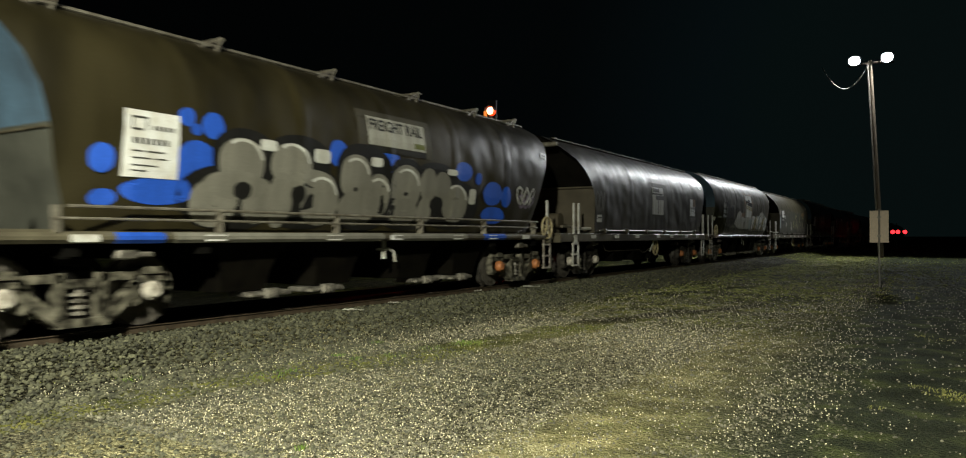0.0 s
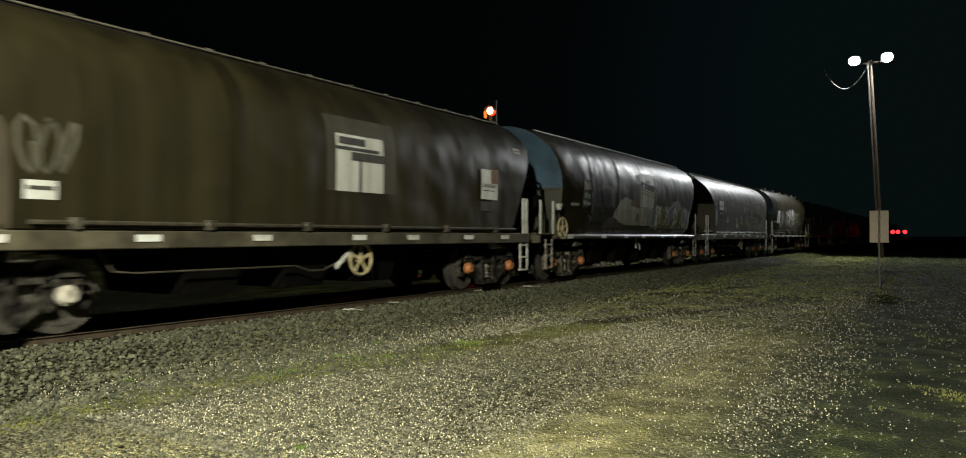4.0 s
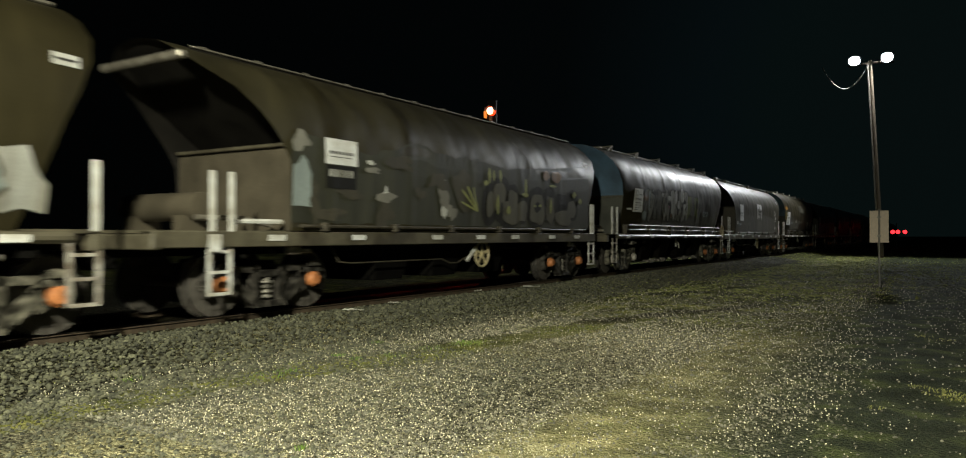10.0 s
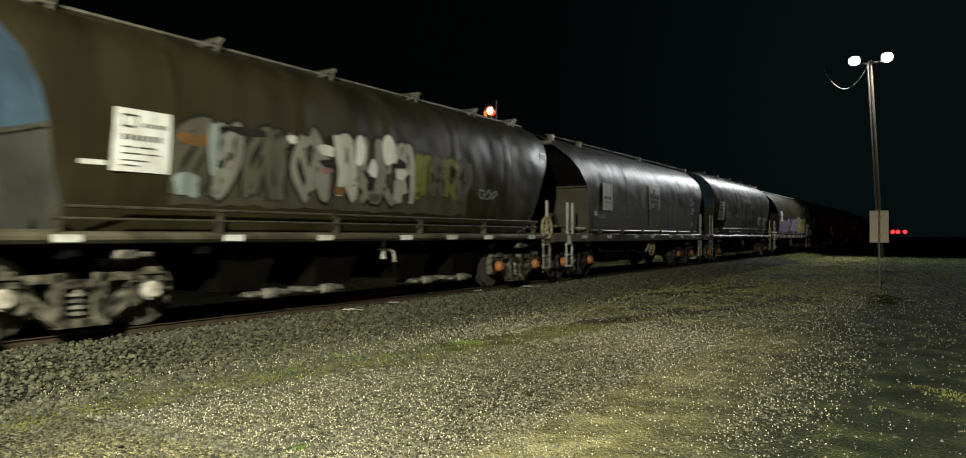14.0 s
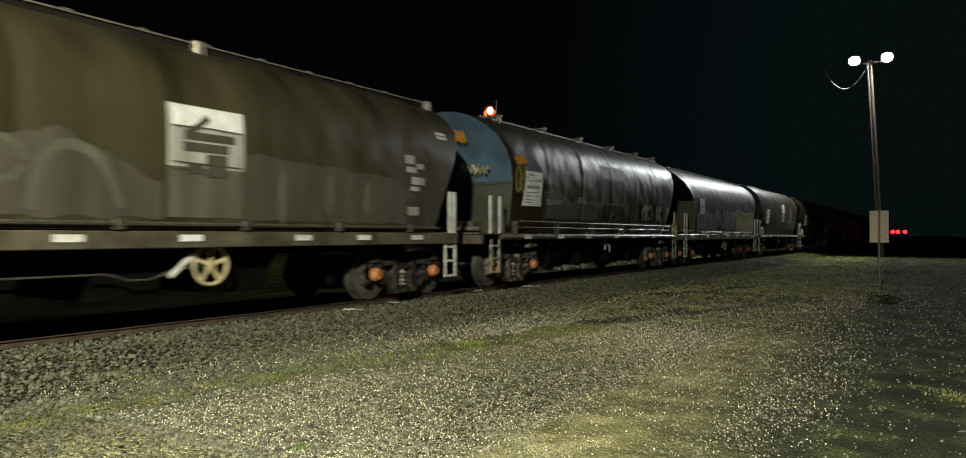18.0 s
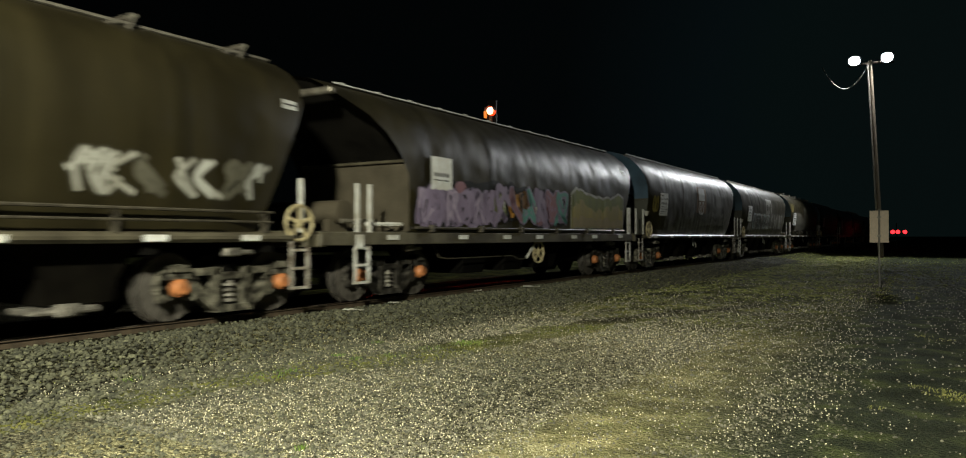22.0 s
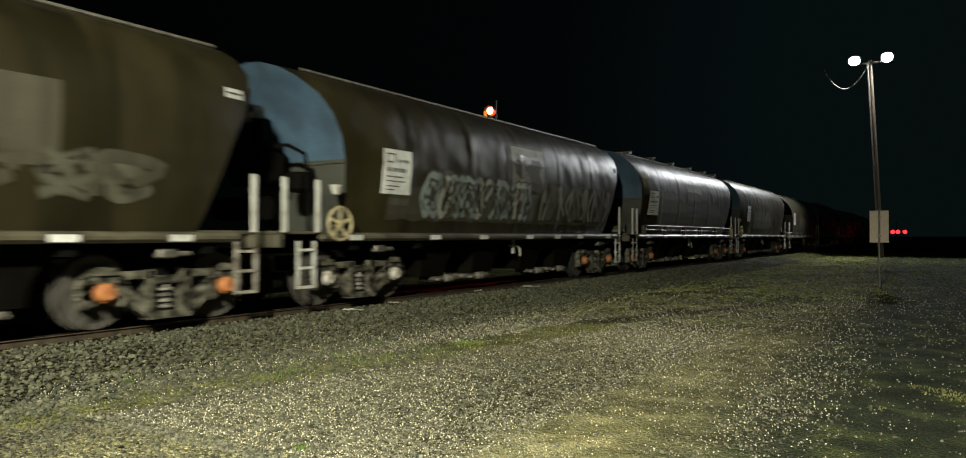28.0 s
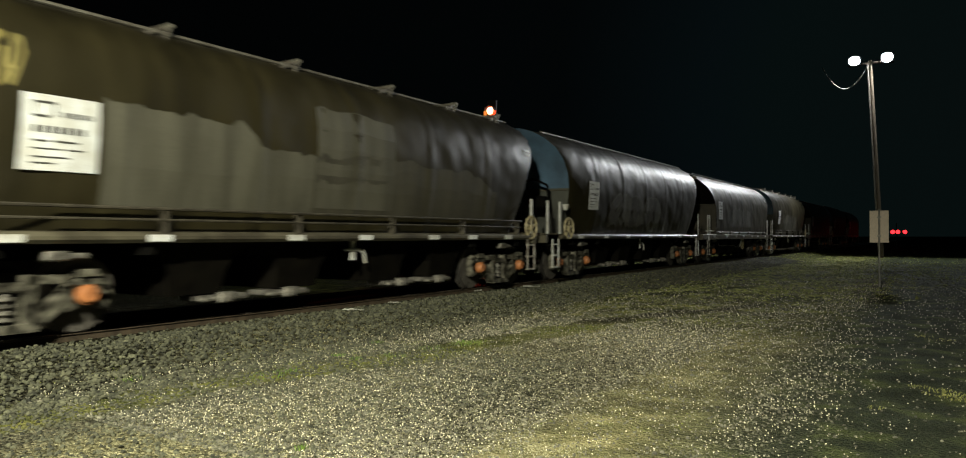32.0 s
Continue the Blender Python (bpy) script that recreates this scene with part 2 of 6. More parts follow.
def build_ground():
    xs = [-x for x in axis(14.0, 0.8, 900, 1.35)][::-1] + [-13.6 + 0.2 * i for i in range(98)] + axis(6.2, 0.6, 900, 1.35)
    ys = [-y for y in axis(6.0, 0.8, 900, 1.35)][::-1] + [-5.6 + 0.25 * i for i in range(180)] + axis(39.6, 0.4, 1500, 1.22)
    vs = [(x, y, ground_height(x, y)) for y in ys for x in xs]
    w = len(xs)
    fs = [(j * w + i, j * w + i + 1, (j + 1) * w + i + 1, (j + 1) * w + i) for j in range(len(ys) - 1) for i in range(w - 1)]
    me = bpy.data.meshes.new("ground")
    me.from_pydata(vs, [], fs)
    me.shade_smooth()
    m, n, l, bsdf = nodes_of("yard_gravel_and_soil")
    co = n.new("ShaderNodeTexCoord")

    def tex(scale, detail=6, stretch=(1, 1, 1)):
        mp, t = n.new("ShaderNodeMapping"), n.new("ShaderNodeTexNoise")
        mp.inputs["Scale"].default_value = stretch
        t.inputs["Scale"].default_value, t.inputs["Detail"].default_value = scale, detail
        l.new(co.outputs["Object"], mp.inputs[0]), l.new(mp.outputs[0], t.inputs[0])
        return t.outputs[0]

    def ramp(src, stops):
        r = n.new("ShaderNodeValToRGB")
        while len(r.color_ramp.elements) < len(stops):
            r.color_ramp.elements.new(0.5)
        for e, (p, c) in zip(r.color_ramp.elements, stops):
            e.position, e.color = p, (*c, 1)
        l.new(src, r.inputs[0])
        return r.outputs[0]

    def mix(a, b, f, kind="MIX"):
        x = n.new("ShaderNodeMix")
        x.data_type, x.blend_type = "RGBA", kind
        l.new(a, x.inputs[6]), l.new(b, x.inputs[7])
        if isinstance(f, float):
            x.inputs[0].default_value = f
        else:
            l.new(f, x.inputs[0])
        return x.outputs[2]

    def pebbles(scale):
        v = n.new("ShaderNodeTexVoronoi")
        v.inputs["Scale"].default_value = scale
        l.new(co.outputs["Object"], v.inputs["Vector"])
        bw = n.new("ShaderNodeRGBToBW")
        l.new(v.outputs["Color"], bw.inputs[0])
        return bw.outputs[0], v.outputs["Distance"]

    def calc(kind, a, b):
        x = n.new("ShaderNodeMath")
        x.operation = kind
        for k, v in enumerate((a, b)):
            if isinstance(v, (int, float)):
                x.inputs[k].default_value = v
            else:
                l.new(v, x.inputs[k])
        return x.outputs[0]

    sep = n.new("ShaderNodeSeparateXYZ")
    l.new(co.outputs["Object"], sep.inputs[0])
    east, north = sep.outputs[0], sep.outputs[1]

    def strip(middle, lean, half, wander, seed):
        """1 along a line x = middle + lean * y, fading to 0 at half its width, with a wandering edge."""
        mp, t = n.new("ShaderNodeMapping"), n.new("ShaderNodeTexNoise")
        mp.inputs["Location"].default_value = (seed, seed, 0)
        t.inputs["Scale"].default_value, t.inputs["Detail"].default_value = 0.9, 6
        l.new(co.outputs["Object"], mp.inputs[0]), l.new(mp.outputs[0], t.inputs[0])
        off = calc("SUBTRACT", calc("SUBTRACT", east, calc("MULTIPLY", north, lean)), middle)
        off = calc("ADD", calc("ABSOLUTE", off, 0), calc("MULTIPLY", calc("SUBTRACT", t.outputs[0], 0.5), wander))
        r = n.new("ShaderNodeMapRange")
        r.interpolation_type = "SMOOTHSTEP"
        r.inputs[1].default_value, r.inputs[2].default_value, r.inputs[3].default_value, r.inputs[4].default_value = half * 0.25, half, 1.0, 0.0
        l.new(off, r.inputs[0])
        return r.outputs[0]

    def span(src, a, b):
        r = n.new("ShaderNodeMapRange")
        r.interpolation_type = "SMOOTHSTEP"
        r.inputs[1].default_value, r.inputs[2].default_value = a, b
        l.new(src, r.inputs[0])
        return r.outputs[0]

    # gravel: dark stones, finer stones between them, and scattered pale chips
    coarse, coarse_d = pebbles(30)
    small, small_d = pebbles(85)
    grit, grit_d = pebbles(210)
    stones = ramp(coarse, [(0.28, (0.030, 0.029, 0.024)), (0.5, (0.062, 0.059, 0.046)), (0.72, (0.12, 0.112, 0.085))])
    fines = ramp(small, [(0.32, (0.021, 0.0205, 0.016)), (0.50, (0.075, 0.072, 0.051)), (0.66, (0.14, 0.134, 0.092)), (0.76, (0.40, 0.38, 0.28))])
    dust = ramp(grit, [(0.3, (0.032, 0.031, 0.024)), (0.55, (0.115, 0.110, 0.081)), (0.72, (0.36, 0.34, 0.24))])
    col = mix(mix(fines, dust, 0.28), ramp(coarse, [(0.25, (0.50, 0.50, 0.50)), (0.5, (1.0, 0.99, 0.97)), (0.75, (1.6, 1.58, 1.5))]), 1.0, "MULTIPLY")
    # coarse dark stones spilt from the bank
    spill = calc("MULTIPLY", strip(-6.6, 0.0, 2.2, 2.0, 31.0), calc("SUBTRACT", 1.0, span(north, 4.0, 7.5)))
    col = mix(col, stones, calc("MULTIPLY", spill, 0.8))
    sandy = ramp(tex(2.6, 8), [(0.35, (0.13, 0.122, 0.056)), (0.52, (0.26, 0.238, 0.112)), (0.66, (0.42, 0.38, 0.20))])
    sandy = mix(sandy, dust, 0.30)
    mossy = mix(ramp(tex(3.2, 8), [(0.34, (0.062, 0.072, 0.017)), (0.52, (0.150, 0.158, 0.034)), (0.68, (0.24, 0.235, 0.055))]), dust, 0.22)
    weeds = mix(ramp(tex(1.6, 9, (1.3, 0.7, 1)), [(0.36, (0.016, 0.020, 0.005)), (0.50, (0.085, 0.096, 0.020)), (0.64, (0.22, 0.225, 0.048))]), fines, 0.22)
    # worn wheel track, moss at the foot of the ballast, a second faint track, weeds towards the far end
    far = span(north, 8.5, 15.0)
    near_end = calc("SUBTRACT", 1.0, span(north, 13.0, 19.0))
    col = mix(col, sandy, calc("MULTIPLY", strip(-2.25, 0.02, 0.95, 0.9, 3.0), 0.9))
    col = mix(col, sandy, calc("MULTIPLY", strip(-4.9, 0.015, 0.9, 1.1, 17.0), calc("MULTIPLY", near_end, 0.22)))
    col = mix(col, mossy, calc("MULTIPLY", strip(-7.05, 0.19, 0.55, 1.3, 9.0), calc("MULTIPLY", near_end, 0.85)))
    col = mix(col, weeds, calc("MULTIPLY", far, ramp(tex(0.35, 9, (1.2, 0.9, 1)), [(0.36, (0.25, 0.25, 0.25)), (0.50, (0.95, 0.95, 0.95))])))
    bare = calc("MULTIPLY", strip(-9.4, 0.37, 0.5, 1.4, 23.0), calc("MULTIPLY", span(north, 9.5, 12.5), calc("SUBTRACT", 1.0, span(north, 15.5, 18.0))))
    col = mix(col, ramp(coarse, [(0.3, (0.018, 0.016, 0.013)), (0.7, (0.055, 0.050, 0.038))]), calc("MULTIPLY", bare, 0.85))
    # darker green ground towards the east edge, its border leaning with y
    dark_green = ramp(tex(2.2, 9), [(0.34, (0.019, 0.024, 0.014)), (0.52, (0.034, 0.042, 0.025)), (0.68, (0.075, 0.090, 0.034))])
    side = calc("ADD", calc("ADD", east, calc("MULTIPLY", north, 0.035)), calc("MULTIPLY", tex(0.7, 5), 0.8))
    dark_green_at = calc("MULTIPLY", span(side, -1.9, 0.15), 0.95)
    # damp and dry stretches
    broad = ramp(tex(0.30, 8, (1.0, 0.8, 1)), [(0.36, (0.58, 0.60, 0.58)), (0.5, (0.97, 0.98, 0.95)), (0.64, (1.42, 1.40, 1.26))])
    col = mix(col, broad, 1.0, "MULTIPLY")
    col = mix(col, ramp(tex(4.5, 6), [(0.38, (0.80, 0.81, 0.78)), (0.62, (1.18, 1.17, 1.13))]), 1.0, "MULTIPLY")
    col = mix(col, dark_green, dark_green_at)
    # oil and the shade under the train, both put into the bed's colour
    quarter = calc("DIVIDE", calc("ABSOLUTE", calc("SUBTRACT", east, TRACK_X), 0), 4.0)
    oil_and_shade = ramp(quarter, [(0.20, (0.06, 0.056, 0.05)), (0.30, (0.5, 0.5, 0.47)), (0.70, (0.6, 0.6, 0.57)), (0.80, (1, 1, 1))])
    col = mix(col, oil_and_shade, 1.0, "MULTIPLY")
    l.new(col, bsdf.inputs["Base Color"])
    bsdf.inputs["Specular IOR Level"].default_value = 0.03
    damp = n.new("ShaderNodeMapRange")
    damp.inputs[1].default_value, damp.inputs[2].default_value, damp.inputs[3].default_value, damp.inputs[4].default_value = 0.35, 0.65, 0.84, 0.95
    l.new(tex(0.8, 6), damp.inputs[0]), l.new(damp.outputs[0], bsdf.inputs["Roughness"])
    under = None
    for height, strength, depth in ((tex(1.6, 6), 0.35, 0.05), (small_d, 0.9, -0.013), (coarse_d, 0.9, -0.032)):
        b = n.new("ShaderNodeBump")
        b.inputs["Strength"].default_value, b.inputs["Distance"].default_value = strength, depth
        l.new(height, b.inputs["Height"])
        if under:
            l.new(under, b.inputs["Normal"])
        under = b.outputs[0]
    l.new(under, bsdf.inputs["Normal"])
    me.materials.append(m)
    return tagged(new("ground", me), "dark gravel and damp soil yard with mossy patches", "ground", kind="structure")


build_ground()


def build_track():
    track = thing("track", pose(TRACK_X, 0, 0), "single railway line of rusty steel rails on ballast", "railway track", kind="structure")
    prof = [(-0.065, 0.0), (-0.065, 0.02), (-0.012, 0.035), (-0.012, 0.12), (-0.036, 0.13), (-0.036, 0.142), (-0.029, 0.152), (-0.016, 0.1595), (0.0, 0.163)]
    prof += [(-x, z) for x, z in prof[-2::-1]]
    for side in (1, -1):
        bm = bmesh.new()
        ends = [[bm.verts.new((side * GAUGE + x, y, RAIL_Z - 0.163 + z)) for x, z in prof] for y in (-60, 400)]
        for i in range(len(prof)):
            j = (i + 1) % len(prof)
            f = bm.faces.new((ends[0][i], ends[0][j], ends[1][j], ends[1][i]))
            f.material_index = 1 if 5 <= i <= 10 else 0
        part("rail", bm, (RAIL_SIDE, RAIL_HEAD), track, "rusty steel rail with a polished head", smooth=40)
    first = None
    for i in range(130):
        m = pose(0, -8 + i * 0.66, 0, 0, 0, rng.uniform(-0.6, 0.6))
        if first is None:
            bm = bmesh.new()
            box(bm, -1.35, 1.35, -0.12, 0.12, RAIL_Z - 0.28, RAIL_Z - 0.165, 0.012)
            first = part("sleeper", bm, SLEEPER, track, "weathered timber sleeper")
            first.matrix_basis = m
        else:
            same_part(first, track, m)
    return track


build_track()


def scatter(name, spots, sizes, mat, label, category, flat=0.75, seed=1):
    """Many small angular stones in one mesh: spots is an n x 3 array."""
    r = np.random.default_rng(seed)
    phi = (1 + 5 ** 0.5) / 2
    ico = np.array([(-1, phi, 0), (1, phi, 0), (-1, -phi, 0), (1, -phi, 0), (0, -1, phi), (0, 1, phi), (0, -1, -phi), (0, 1, -phi), (phi, 0, -1), (phi, 0, 1), (-phi, 0, -1), (-phi, 0, 1)]) / 1.9
    tri = np.array([(0, 11, 5), (0, 5, 1), (0, 1, 7), (0, 7, 10), (0, 10, 11), (1, 5, 9), (5, 11, 4), (11, 10, 2), (10, 7, 6), (7, 1, 8), (3, 9, 4), (3, 4, 2), (3, 2, 6), (3, 6, 8), (3, 8, 9), (4, 9, 5), (2, 4, 11), (6, 2, 10), (8, 6, 7), (9, 8, 1)])
    if len(spots) > 40000 or flat < 0.7:
        ico = np.array([(1, 0, 0), (-1, 0, 0), (0, 1, 0), (0, -1, 0), (0, 0, 1), (0, 0, -1.0)])
        tri = np.array([(0, 2, 4), (2, 1, 4), (1, 3, 4), (3, 0, 4), (2, 0, 5), (1, 2, 5), (3, 1, 5), (0, 3, 5)])
    k = len(spots)
    v = ico[None] * r.uniform(0.65, 1.25, (k, len(ico), 1)) * r.uniform(0.7, 1.3, (k, 1, 3))
    q = r.normal(size=(k, 4))
    q /= np.linalg.norm(q, axis=1, keepdims=True)
    w, x, y, z = q.T
    rot = np.stack([1 - 2 * (y * y + z * z), 2 * (x * y - z * w), 2 * (x * z + y * w), 2 * (x * y + z * w), 1 - 2 * (x * x + z * z), 2 * (y * z - x * w), 2 * (x * z - y * w), 2 * (y * z + x * w), 1 - 2 * (x * x + y * y)], 1).reshape(k, 3, 3)
    v = np.einsum("kij,knj->kni", rot, v)
    v[:, :, 2] *= flat
    v = v * sizes[:, None, None] + spots[:, None, :]
    f = (tri[None] + (np.arange(k) * len(ico))[:, None, None]).reshape(-1, 3)
    me = bpy.data.meshes.new(name)
    me.from_pydata(v.reshape(-1, 3).tolist(), [], f.tolist())
    me.materials.append(mat)
    return tagged(new(name, me), label, category, kind="stuff")


def on_ground(xs, ys, lift):
    return np.array([(x, y, ground_height(x, y) + l) for x, y, l in zip(xs, ys, lift)])

# ------------------------------------------------------------------ grain wagons: shapes
# A wagon's own space: y from its front coupling (0) to its rear one (WAGON), x > 0 on the yard's side, z over the rails.
ROUND = [(1.20, 1.20), (1.30, 1.55), (1.38, 2.0), (1.42, 2.45), (1.42, 2.85), (1.36, 3.2), (1.22, 3.5), (0.98, 3.75), (0.66, 3.92), (0.33, 4.01), (0.0, 4.04)]
BOXY = [(1.36, 1.24), (1.38, 1.8), (1.39, 2.3), (1.385, 2.55), (1.383, 2.60), (1.375, 2.75), (1.33, 3.0), (1.20, 3.3), (1.0, 3.55), (0.75, 3.76), (0.48, 3.90), (0.22, 3.95), (0.0, 3.96)]


def lerp_table(table, z):
    for (z0, a), (z1, b) in zip(table, table[1:]):
        if z <= z1:
            return a + (b - a) * max(0.0, (z - z0) / (z1 - z0))
    return table[-1][1]


ENDS = {
    "round": ([(1.2, 2.30), (1.6, 2.2), (1.95, 2.05), (2.5, 1.94), (2.9, 1.82), (3.25, 1.65), (3.57, 1.42), (3.75, 1.2), (4.04, 1.0)], [(1.2, 13.45), (2.4, 13.85), (3.4, 14.28), (4.04, 14.2)]),
    "open": ([(1.24, 2.72), (2.0, 2.72), (2.32, 2.68), (2.6, 2.5), (2.8, 2.34), (3.0, 2.14), (3.19, 1.98), (3.4, 1.64), (3.5, 1.42), (3.6, 1.27), (3.96, 1.0)], [(1.24, 13.5), (2.3, 14.0), (3.3, 14.5), (3.96, 14.4)]),
}
# a round tank narrows towards its ends: where the full section begins and stops, and how much narrower the ends are
SHOULDER = ([(1.2, 2.95), (2.3, 2.86), (2.9, 2.6), (3.2, 2.35), (3.45, 2.05), (3.75, 1.6), (4.04, 1.25)], [(1.2, 12.7), (2.4, 13.2), (3.4, 13.85), (4.04, 14.0)])
NARROW = ([(1.2, 0.76), (1.9, 0.87), (2.6, 0.92), (4.04, 0.945)], [(1.2, 0.90), (2.4, 0.94), (4.04, 0.965)])


def half_width(style, z):
    table = [(pz, px) for px, pz in (ROUND if style == "round" else BOXY)]
    return lerp_table(table, z)


def body_shell(style):
    """The tank of a wagon: its side sheets follow the profile, its ends lean in."""
    prof = ROUND if style == "round" else BOXY
    front, rear = ENDS[style]
    ring = [(x, z) for x, z in prof] + [(-x, z) for x, z in prof[-2::-1]]
    steps = 13
    bm = bmesh.new()
    rows = []
    for k in range(steps + 1):
        row = []
        for x, z in ring:
            if style == "round":
                if k in (0, steps):
                    y = lerp_table((front, rear)[k > 0], z)
                    x *= lerp_table(NARROW[k > 0], z)
                else:
                    u = (k - 1) / (steps - 2)
                    y = lerp_table(SHOULDER[0], z) * (1 - u) + lerp_table(SHOULDER[1], z) * u
            else:
                u = k / steps
                y = lerp_table(front, z) * (1 - u) + lerp_table(rear, z) * u
            row.append(bm.verts.new((x, y, z)))
        rows.append(row)
    n = len(ring)
    for k in range(steps):
        for i in range(n - 1):
            bm.faces.new((rows[k][i], rows[k][i + 1], rows[k + 1][i + 1], rows[k + 1][i]))
        bm.faces.new((rows[k][n - 1], rows[k][0], rows[k + 1][0], rows[k + 1][n - 1]))
    caps = [rows[0], rows[-1]]
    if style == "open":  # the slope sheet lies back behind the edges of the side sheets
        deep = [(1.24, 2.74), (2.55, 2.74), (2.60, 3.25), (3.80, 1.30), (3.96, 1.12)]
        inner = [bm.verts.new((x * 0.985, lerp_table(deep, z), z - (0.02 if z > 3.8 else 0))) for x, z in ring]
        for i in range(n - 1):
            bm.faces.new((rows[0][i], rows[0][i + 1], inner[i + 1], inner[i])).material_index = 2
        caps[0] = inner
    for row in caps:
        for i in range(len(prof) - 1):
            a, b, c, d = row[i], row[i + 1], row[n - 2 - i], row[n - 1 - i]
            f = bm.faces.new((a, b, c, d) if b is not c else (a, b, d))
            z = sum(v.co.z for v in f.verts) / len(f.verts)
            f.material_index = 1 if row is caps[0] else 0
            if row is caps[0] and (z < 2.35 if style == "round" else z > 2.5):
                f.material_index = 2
    return bm


SEAMS = (3.6, 5.7, 7.8, 9.9, 12.0)
SEAM_UP = {"round": 0.010, "open": 0.005}


def skin(style, y, z, lift):
    """A point on the yard's side of the tank."""
    w = half_width(style, z)
    if style == "round":
        for k, (end, full, narrow) in enumerate(zip(ENDS["round"], SHOULDER, NARROW)):
            a, b = lerp_table(end, z), lerp_table(full, z)
            u = min(1.0, max(0.0, (b - y) / (b - a)))
            w *= 1 - u * (1 - lerp_table(narrow, z))
    ridge = max(max(0.0, 1 - abs(y - at) / 0.15) for at in SEAMS)
    return Vector((w * (1 + SEAM_UP[style] * ridge) + lift, y, z))


def seam(style, y):
    """A welded seam: a narrow raised band round the tank."""
    bm = bmesh.new()
    prof = ROUND if style == "round" else BOXY
    ring = [(x, z) for x, z in prof] + [(-x, z) for x, z in prof[-2::-1]]
    up = SEAM_UP[style]
    a = [bm.verts.new((x * 1.0006, y - 0.15, z + 0.0008)) for x, z in ring]
    c = [bm.verts.new((x * (1 + up), y, z + up)) for x, z in ring]
    b = [bm.verts.new((x * 1.0006, y + 0.15, z + 0.0008)) for x, z in ring]
    for i in range(len(ring) - 1):
        bm.faces.new((a[i], a[i + 1], c[i + 1], c[i]))
        bm.faces.new((c[i], c[i + 1], b[i + 1], b[i]))
    return bm


def patch(bm, style, y0, y1, z0, z1, lift, nz=5, ny=1):
    """A painted or riveted rectangle that follows the side."""
    rows = [[bm.verts.new(skin(style, y0 + (y1 - y0) * i / ny, z0 + (z1 - z0) * j / nz, lift)) for i in range(ny + 1)] for j in range(nz + 1)]
    for j in range(nz):
        for i in range(ny):
            bm.faces.new((rows[j][i], rows[j][i + 1], rows[j + 1][i + 1], rows[j + 1][i]))


def blob(bm, style, y, z, ry, rz, lift, power=2.0, wob=0.0, turn=0.0, seed=0, seg=22):
    """A rounded painted shape (a superellipse with an uneven edge) on the side."""
    rings = []
    for f in (0.4, 0.75, 1.0):
        row = []
        for i in range(seg):
            a = 2 * math.pi * i / seg
            c, s = math.cos(a), math.sin(a)
            r = (abs(c) ** power + abs(s) ** power) ** (-1 / power)
            r *= 1 + wob * noise.noise((c * 1.3 + seed, s * 1.3, seed * 0.7))
            py, pz = c * r * ry * f, s * r * rz * f
            yy = y + py * math.cos(turn) - pz * math.sin(turn)
            zz = min(3.9, max(1.25, z + py * math.sin(turn) + pz * math.cos(turn)))
            row.append(bm.verts.new(skin(style, yy, zz, lift)))
        rings.append(row)
    bm.faces.new(rings[0])
    for p, q in zip(rings, rings[1:]):
        for i in range(seg):
            j = (i + 1) % seg
            bm.faces.new((p[i], p[j], q[j], q[i]))


def stroke(bm, style, pts, w, lift):
    """A sprayed line through points (y, z) on the side."""
    left, right = [], []
    for i, (y, z) in enumerate(pts):
        y0, z0 = pts[max(0, i - 1)]
        y1, z1 = pts[min(len(pts) - 1, i + 1)]
        d = Vector((y1 - y0, z1 - z0)).normalized() * (w / 2)
        left.append(bm.verts.new(skin(style, y - d.y, z + d.x, lift)))
        right.append(bm.verts.new(skin(style, y + d.y, z - d.x, lift)))
    for i in range(len(pts) - 1):
        bm.faces.new((left[i], left[i + 1], right[i + 1], right[i]))


# ------------------------------------------------------------------ grain wagons: running gear


def side_frame_mesh(x0, x1):
    """A cast side frame: jaws over the axle boxes, open webs and a sagging middle."""
    bm = bmesh.new()
    for s in (1, -1):
        pts = [(s * 0.89 + 0.235 * math.cos(radians(a)), 0.47 + 0.235 * math.sin(radians(a))) for a in range(-35, 216, 25)]
        for p, q in zip(pts, pts[1:]):
            beam(bm, p, q, 0.13, x0, x1)
        beam(bm, (s * 0.66, 0.66), (s * 0.27, 0.66), 0.10, x0, x1)
        beam(bm, (s * 0.66, 0.46), (s * 0.27, 0.16), 0.14, x0, x1 + 0.02)
        beam(bm, (s * 0.27, 0.68), (s * 0.24, 0.18), 0.11, x0, x1)
        beam(bm, (s * 0.80, 0.72), (s * 0.98, 0.72), 0.09, x0, x1 + 0.04)
    beam(bm, (-0.27, 0.13), (0.27, 0.13), 0.10, x0, x1 + 0.03)
    return bm


def spring_mesh(x1):
    """One coil of the nest, about its middle."""
    bm = bmesh.new()
    for i in range(4):
        z = 0.235 + i * 0.075
        tube(bm, (x1 - 0.11, 0, z - 0.016), (x1 - 0.11, 0, z + 0.016), 0.11, 12)
    tube(bm, (x1 - 0.09, 0, 0.2), (x1 - 0.09, 0, 0.52), 0.045, 8)
    return bm


